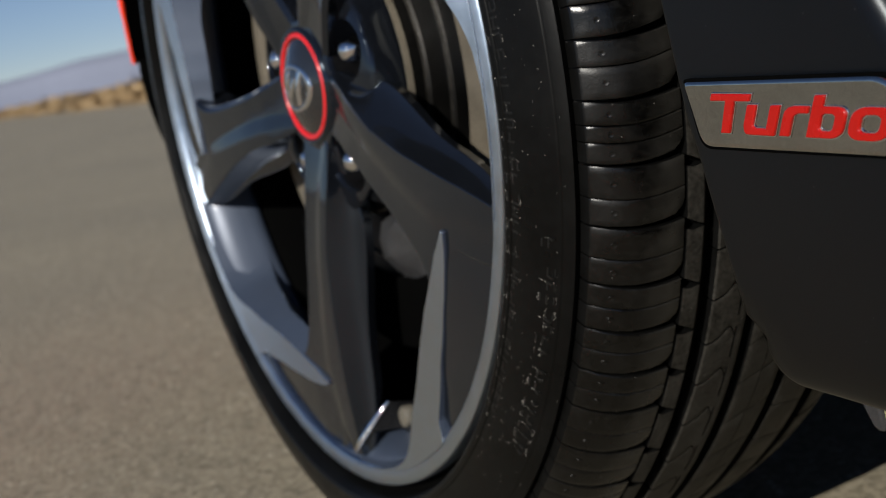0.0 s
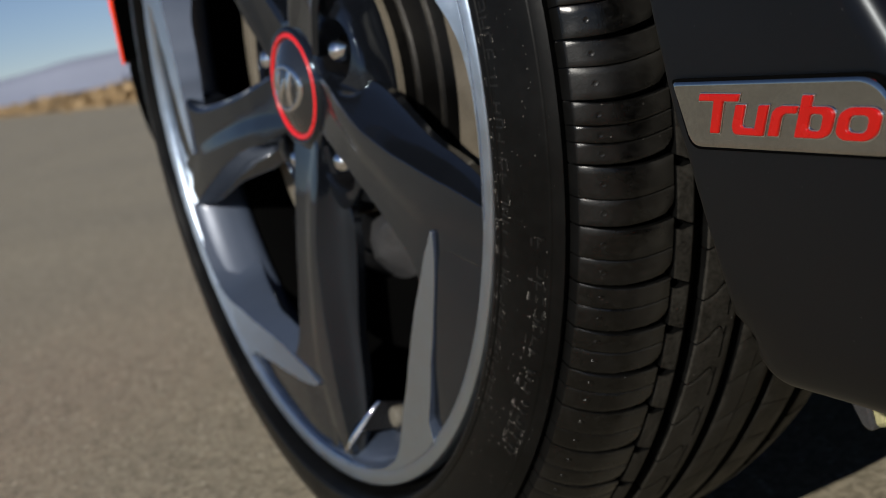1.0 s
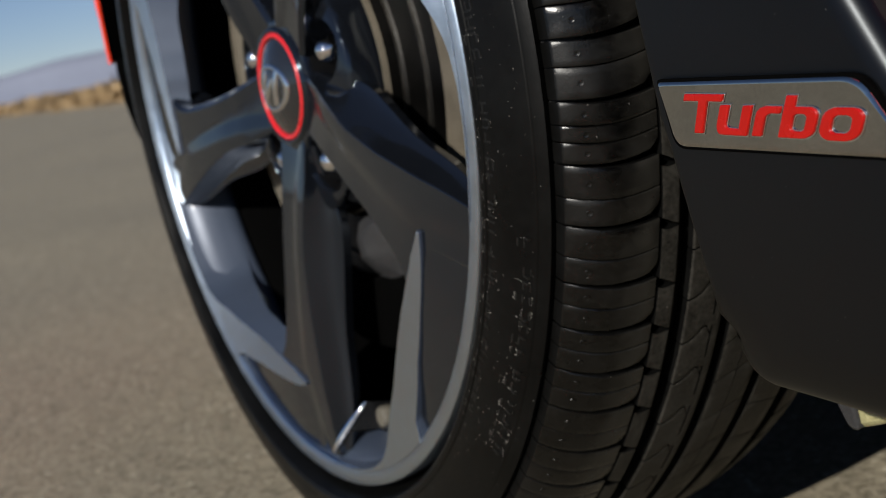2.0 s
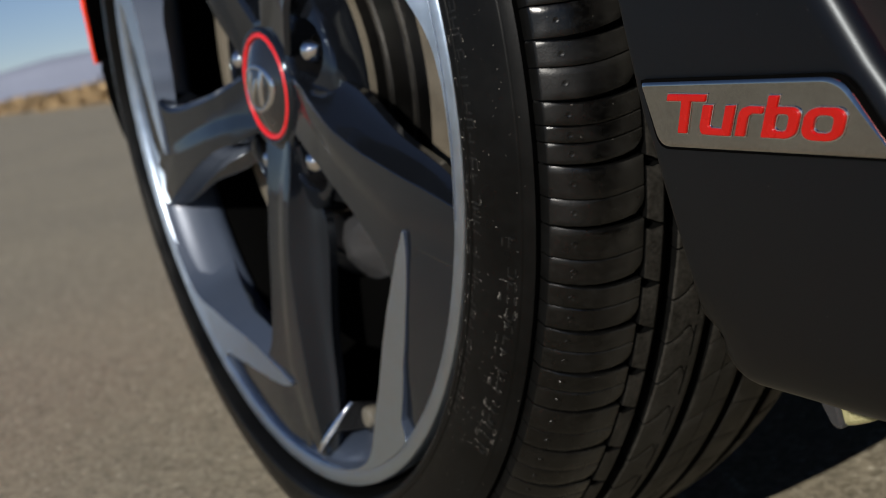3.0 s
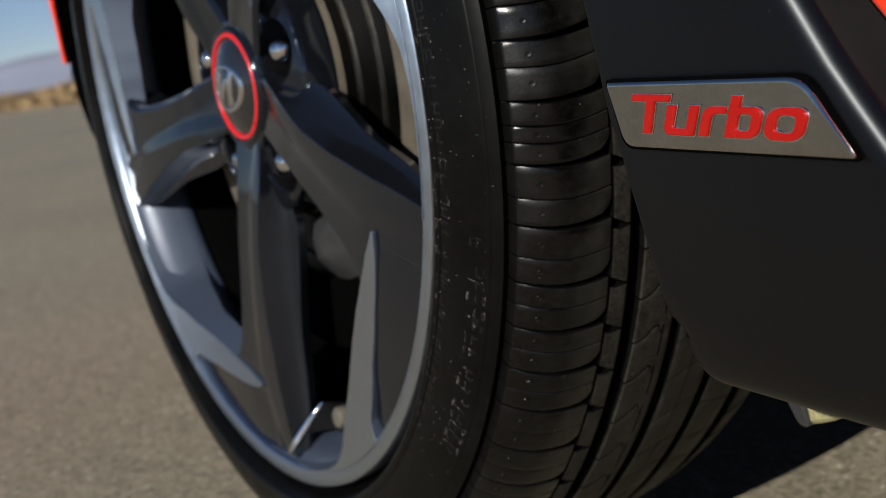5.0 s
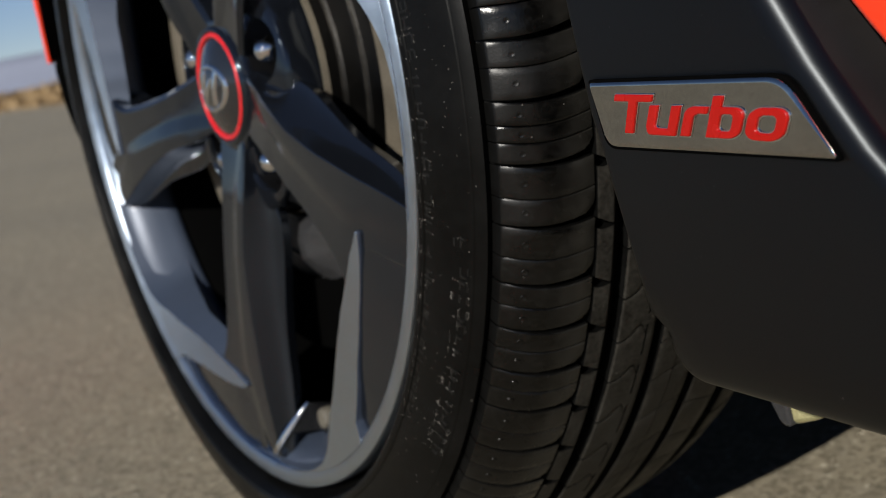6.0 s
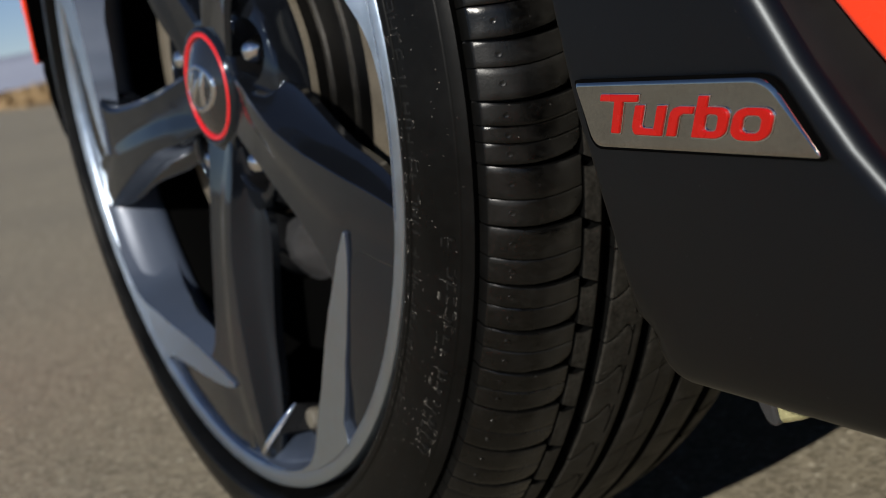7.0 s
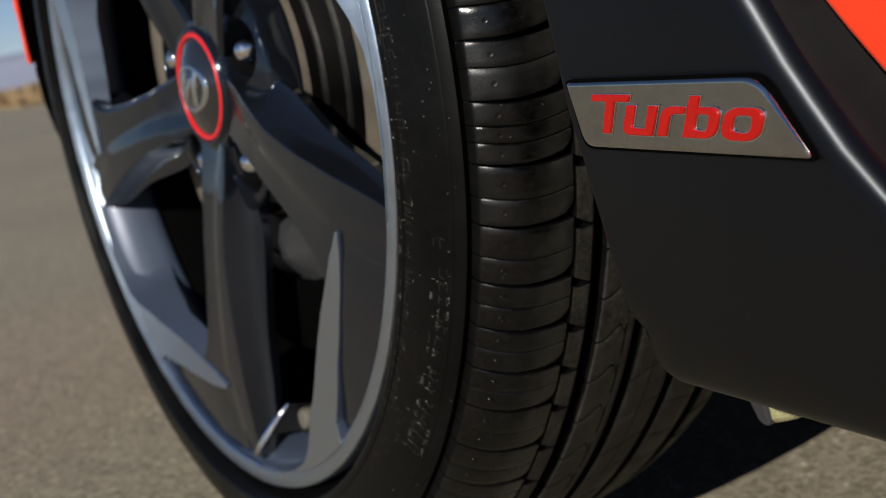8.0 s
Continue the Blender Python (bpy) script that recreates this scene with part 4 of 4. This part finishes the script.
def build_badge(grow, y, depth, edge=0.0011):
    corners = [(0.3745, 0.2995), (0.4592, 0.2971), (0.4752, 0.2743), (0.3800, 0.2782)]
    radii = [0.0018, 0.0062, 0.0022, 0.0050]
    cx, cz = sum(c[0] for c in corners) / 4, sum(c[1] for c in corners) / 4
    out = []
    for i in range(4):
        p, a, b = Vector(corners[i]), Vector(corners[i - 1]), Vector(corners[(i + 1) % 4])
        ua, ub = (a - p).normalized(), (b - p).normalized()
        r = radii[i]
        for k in range(7):
            t = k / 6
            q = p + ua * r * (1 - t) ** 2 + ub * r * t ** 2
            out.append(q)
    bm = bmesh.new()
    loops = []
    for back, inset in ((0.0, 1.45), (0.0, 1.0), (0.08, 0.72), (0.26, 0.42), (0.52, 0.12), (0.66, 0.0), (None, 0.0)):
        loop = []
        for q in out:
            d = Vector((q.x - cx, q.y - cz))
            g = grow - inset * edge
            yy = y + depth if back is None else y + back * edge * 0.66
            loop.append(bm.verts.new((q.x + g * (1 if d.x > 0 else -1) * min(1, abs(d.x) / 0.02), yy, q.y + g * (1 if d.y > 0 else -1) * min(1, abs(d.y) / 0.006))))
        loops.append(loop)
    for a, b in zip(loops, loops[1:]):
        for i in range(len(a)):
            k = (i + 1) % len(a)
            bm.faces.new((a[i], b[i], b[k], a[k]))
    bm.faces.new(loops[0])
    bm.faces.new(list(reversed(loops[-1])))
    return bm


badge = part("badge", build_badge(0.0009, SILL_Y - 0.0018, 0.003, 0.0004), PLASTIC, car, "dark surround of the turbo badge", smooth=60)
part("badge_plate", build_badge(0.0, BADGE_Y, 0.0028, 0.0011), PLATE, badge, "polished chrome badge plate with red letters", smooth=60)

# letters: built from strokes in units of the letter's height, then widened and slanted
TEXT_X, TEXT_Z, TEXT_H, TEXT_W, SLANT = 0.3834, 0.2830, 0.0126, 1.53, 0.43


def stroke_ring(outer, inner, bm, place):
    """A band between two closed outlines with equal counts."""
    solid([[place(*p, 0), place(*q, 0)] for p, q in zip(outer, inner)], [[place(*p, 1), place(*q, 1)] for p, q in zip(outer, inner)], bm, wrap=True)


def rounded(x0, z0, x1, z1, r, steps=5):
    out = []
    for cx, cz, a in ((x1 - r, z1 - r, 0), (x0 + r, z1 - r, 90), (x0 + r, z0 + r, 180), (x1 - r, z0 + r, 270)):
        for k in range(steps + 1):
            t = radians(a + 90 * k / steps)
            out.append((cx + r * math.cos(t), cz + r * math.sin(t)))
    return out


def build_letter(ch, x, grow=0.0, y=BADGE_Y, depth=0.0008):
    bm = bmesh.new()
    g = grow
    drop = -0.05  # the line of writing falls slightly to the rear

    def place(u, w, back):
        px = TEXT_X + (x + u) * TEXT_H * TEXT_W + SLANT * w * TEXT_H
        return Vector((px, y + (0 if back else -depth), TEXT_Z + w * TEXT_H + drop * (px - TEXT_X)))

    def bar(pts):
        slab([place(*p, 0) for p in pts], (0, depth, 0), bm)

    s = 0.205
    if ch == "T":
        bar([(0 - g, 1 + g), (0 - g, 0.815 - g), (0.37 - g, 0.815 - g), (0.40 - g, 0 - g), (0.40 + s + g, 0 - g), (0.37 + s + g, 0.815 - g), (0.92 + g, 0.815 - g), (0.92 + g, 1 + g)])
    if ch == "u":
        o = [(0 - g, 0.74 + g), (0 - g, 0.22), (0.04 - g, 0.08), (0.10, 0.0 - g), (0.25, -0.01 - g), (0.72 + g, -0.01 - g), (0.72 + g, 0.75 + g), (0.72 - s - g, 0.74 + g), (0.72 - s - g, 0.17 + g), (s + 0.06, 0.17 + g), (s + g, 0.23), (s + g, 0.74 + g)]
        bar(o)
    if ch == "r":
        bar([(0 - g, 0 - g), (s + g, 0 - g), (s + g, 0.42), (s + 0.03, 0.51), (s + 0.10, 0.56 - g), (0.50 + g, 0.56 - g), (0.50 + g, 0.74 + g), (0.18, 0.74 + g), (0.07, 0.70), (0.01 - g, 0.60), (0 - g, 0.48)])
    if ch == "b":
        outer = rounded(0 - g, 0.0 - g, 0.70 + g, 0.74 + g, 0.22)
        outer[6:18] = [(s, 0.74 + g), (0.12, 0.74 + g), (0.05, 0.74 + g), (0 - g, 0.74 + g), (0 - g, 0.66), (0 - g, 0.55), (0 - g, 0.2), (0 - g, 0.1), (0 - g, 0 - g), (0.06, 0 - g), (0.14, 0 - g), (0.22, 0 - g)]
        stroke_ring(outer, rounded(s + 0.02 + g, 0.17 + g, 0.70 - s - g, 0.57 - g, 0.09), bm, place)
        slab([place(*p, 0) + Vector((0, 0.00006, 0)) for p in ((0 - g, 0.60), (s + g, 0.60), (s + g, 1 + g), (0 - g, 1 + g))], (0, depth, 0), bm)
    if ch == "o":
        stroke_ring(rounded(0 - g, -0.01 - g, 0.775 + g, 0.75 + g, 0.26), rounded(s + g, 0.17 + g, 0.775 - s - g, 0.57 - g, 0.12), bm, place)
    return bm


for ch, x in (("T", 0.0), ("u", 0.897), ("r", 1.728), ("b", 2.287), ("o", 3.077)):
    part("letter_rim", build_letter(ch, x, grow=0.024, y=BADGE_Y, depth=0.0004), CHROME, badge, "chrome edge of a raised letter", bevel=0.0001)
    part("letter", build_letter(ch, x, depth=0.0011), LETTER_RED, badge, "raised red enamel letter", bevel=0.00045, segments=3)

# -- red bodywork
def swell(z):
    return 0.010 - 0.010 * math.sin(min(1.0, max(0.0, (z - 0.25) / 0.5)) * math.pi) + 0.10 * max(0.0, z - 0.62) ** 1.2


def arch(z):
    d = 0.370 ** 2 - (z - HUB_Z) ** 2
    return math.sqrt(d) if d > 0 else 0.0


def sheet(rows, bm=None):
    bm = bm or bmesh.new()
    vs = [[bm.verts.new(p) for p in row] for row in rows]
    for a, b in zip(vs, vs[1:]):
        for j in range(len(a) - 1):
            bm.faces.new((a[j], a[j + 1], b[j + 1], b[j]))
    return bm


def build_wing():
    """The wing over the wheel: behind the arch, over it, and down in front of it, with a turned-in lip."""
    rear, front, over = [], [], []
    for i in range(29):
        z = 0.262 + 0.42 * i / 28
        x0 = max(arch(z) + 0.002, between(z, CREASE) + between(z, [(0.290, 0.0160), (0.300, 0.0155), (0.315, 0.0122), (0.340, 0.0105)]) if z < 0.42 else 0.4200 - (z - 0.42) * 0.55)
        row = [(x0 + 0.001, swell(z) + 0.022, z), (x0, swell(z) + 0.003, z), (x0 + 0.0012, swell(z) + 0.0006, z)]
        rear.append(row + [(x0 + 0.003 + (1.15 - x0) * k / 8, swell(z), z) for k in range(9)])
        z = 0.349 + 0.333 * i / 28
        x0 = -arch(z) - 0.001
        bow = lambda x: 0.47 * max(0.0, -x - 0.362) + 0.2 * max(0.0, -x - 0.5) ** 1.5
        row = [(x0, swell(z) + 0.0100, z), (x0, swell(z) + 0.0090, z), (x0 - 0.001, swell(z) + 0.0078, z)]
        front.append(row + [(x0 - 0.004 + (-0.86 - x0) * k / 8, swell(z) + 0.0076 + bow(x0 + (-0.86 - x0) * k / 8), z) for k in range(9)])
    for i in range(9):
        z = 0.682 + 0.2 * i / 8
        over.append([(-0.86 + 2.01 * k / 16, swell(z) + 0.02 * (i / 8) ** 3, z) for k in range(17)])
    bm = sheet(rear)
    sheet(front, bm)
    return sheet(over, bm)


wing = part("front_wing", build_wing(), BODY_RED, car, "glossy orange-red front wing", smooth=50)
bonnet_rows = [[(-0.86 + 2.01 * k / 12, 0.06 + swell(0.882) + 1.5 * i / 8, 0.884 + 0.05 * math.sin(math.pi * i / 8)) for k in range(13)] for i in range(9)]
part("bonnet", sheet(bonnet_rows), BODY_RED, car, "glossy orange-red bonnet", smooth=50)


def build_bumper_trim():
    rows = []
    for i in range(13):
        z = 0.245 + 0.1065 * i / 12
        y = between(z, [(0.245, 0.038), (0.265, 0.027), (0.290, 0.0200), (0.316, 0.0160), (0.348, 0.0145), (0.352, 0.0165)])
        x0 = -0.360 + 0.004 * (0.348 - z) / 0.14
        rows.append([(x0 + 0.002, y + 0.05, z), (x0 + 0.001, y + 0.004, z), (x0 - 0.002, y, z)] + [(x0 - 0.004 - 0.5 * k / 6, y + 0.47 * 0.5 * k / 6 + 0.2 * max(0.0, 0.5 * k / 6 - 0.14) ** 1.5, z) for k in range(1, 7)])
    return sheet(rows)


part("bumper_trim", build_bumper_trim(), PLASTIC, car, "black plastic lower bumper trim", smooth=60)


def build_liner():
    rows = []
    for i in range(37):
        q = -8 + 182 * i / 36
        rows.append([polar(0.3712, q, -0.0135), polar(0.378, q, -0.05), polar(0.378, q, -0.30), polar(0.30, q, -0.33), polar(0.05, q, -0.34)])
    return sheet(rows)


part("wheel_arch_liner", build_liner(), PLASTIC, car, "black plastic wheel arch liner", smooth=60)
# underbody runs on out of view to block sky light beneath the car
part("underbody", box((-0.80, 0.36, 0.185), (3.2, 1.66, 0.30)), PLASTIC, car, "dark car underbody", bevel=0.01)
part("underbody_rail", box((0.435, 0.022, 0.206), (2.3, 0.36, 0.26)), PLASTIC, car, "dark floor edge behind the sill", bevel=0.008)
# three unseen boxes added only to keep sky light off the ground
part("floor_light_block", box((0.50, 0.20, 0.150), (3.1, 1.62, 0.20)), PLASTIC, car, "unseen slab added to darken the ground under the car", bevel=0.01)
part("wheel_light_block", box((-0.46, 0.13, 0.15), (-0.37, 0.30, 0.26)), PLASTIC, car, "unseen block added ahead of the wheel against sky light", bevel=0.01)
part("side_light_block", box((0.50, 0.05, 0.130), (2.2, 0.20, 0.22)), PLASTIC, car, "unseen block added behind the sill against sky light", bevel=0.01)
# reaches low, out of view, to stop sky light from the far side
part("far_side", box((-0.80, 1.60, 0.11), (3.2, 1.66, 0.9)), BODY_RED, car, "far side of the red body", bevel=0.02)


def build_clip():
    return slab([(0.336, 0.098, 0.178), (0.3375, 0.098, 0.1500), (0.3415, 0.098, 0.1425), (0.3460, 0.098, 0.1405), (0.3560, 0.098, 0.1440), (0.3690, 0.098, 0.1500), (0.3760, 0.098, 0.178)], (0.004, 0.022, 0.003))


# set low to keep sky light off the ground under the car
part("undertray", box((-0.80, 0.235, 0.130), (0.02, 1.60, 0.20)), PLASTIC, car, "dark plastic engine undertray", bevel=0.01)
tab = part("plastic_tab", build_clip(), LAMP_GLASS, car, "small yellowed plastic tab under the sill", smooth=40, bevel=0.0025)
part("tab_clip", slab([(0.333, 0.096, 0.178), (0.3350, 0.096, 0.1500), (0.3395, 0.096, 0.1415), (0.3435, 0.096, 0.1396), (0.3458, 0.096, 0.1410), (0.3440, 0.096, 0.1520), (0.3455, 0.096, 0.178)], (0.004, 0.020, 0.003)), CLIP_GREY, tab, "dark grey clip round the tab", smooth=40, bevel=0.0015)

# -- the rest of the car, plain, so that it closes above and behind
ARCH_X = 2.55


def build_rear_side():
    """Door and rear quarter beside the sill, with the rear wheel's opening."""
    bm = bmesh.new()
    door, tail, over = [], [], []
    for i in range(15):
        z = 0.262 + 0.42 * i / 14
        door.append([(1.154 + (ARCH_X - arch(z) - 1.154) * k / 8, swell(z), z) for k in range(9)])
        tail.append([(ARCH_X + arch(z) + (3.26 - ARCH_X - arch(z)) * k / 5, swell(z) + 0.10 * (k / 5) ** 3, z) for k in range(6)])
    for i in range(7):
        z = 0.682 + 0.25 * i / 6
        over.append([(1.154 + 2.106 * k / 16, swell(z) + 0.02 * (i / 6) ** 3 + 0.10 * (k / 16) ** 8, z) for k in range(17)])
    sheet(door, bm)
    sheet(tail, bm)
    return sheet(over, bm)


def build_glasshouse():
    """The tapering cabin between bonnet and tail."""
    stops = [(0.10, 0.93, 0.90), (0.45, 0.95, 1.10), (0.95, 0.95, 1.38), (1.40, 0.94, 1.47), (2.00, 0.94, 1.46), (2.70, 0.94, 1.36), (3.05, 0.93, 1.10), (3.22, 0.93, 0.95)]
    rows = []
    for x, belt, top in stops:
        lean = 0.06 + 0.30 * (top - belt)
        near = [(x, 0.06, belt - 0.02), (x, lean, belt + 0.8 * (top - belt)), (x, lean + 0.10, top)]
        rows.append(near + [(x, 0.85, top + 0.02)] + [(px, 1.66 - py, pz) for px, py, pz in reversed(near)])
    return sheet(rows)


part("rear_side", build_rear_side(), BODY_RED, car, "glossy orange-red door and rear quarter", smooth=50)
part("glasshouse", build_glasshouse(), CAP_BLACK, car, "dark glass and roof of the cabin", smooth=30)
part("tailgate", box((3.20, 0.12, 0.25), (3.26, 1.60, 0.96)), BODY_RED, car, "orange-red tailgate", bevel=0.03)
part("front_bumper", box((-0.86, 0.22, 0.17), (-0.80, 1.44, 0.88)), BODY_RED, car, "orange-red front bumper", bevel=0.03)
part("sill_skirt", box((1.13, 0.004, 0.19), (2.20, 0.08, 0.262)), SILL_BLACK, car, "satin black skirt under the door", bevel=0.01)
back_wheel = again(wheel, Matrix.Translation((ARCH_X, 0, 0)))
back_wheel.matrix_parent_inverse = wheel.matrix_parent_inverse
for one in [ob for ob in scene.objects if ob.parent is wheel and ob.name.split(".")[0] in ("tyre", "machined_ring", "spoke", "spoke_blade", "machined_spike", "hub_centre", "hub_cap", "brake_disc")]:
    again(one, one.matrix_basis.copy()).parent = back_wheel
# unseen far tyres, added partly to block light under the car
for x in (0.0, ARCH_X):
    part("far_tyre", revolve([(0.24, -1.46), (0.29, -1.465), (0.312, -1.49), (0.312, -1.63), (0.29, -1.655), (0.24, -1.66), (0.02, -1.64), (0.02, -1.48)], 64, closed=True, centre=Vector((x, 0, HUB_Z))), RUBBER, car, "black tyre on the far side", smooth=40)
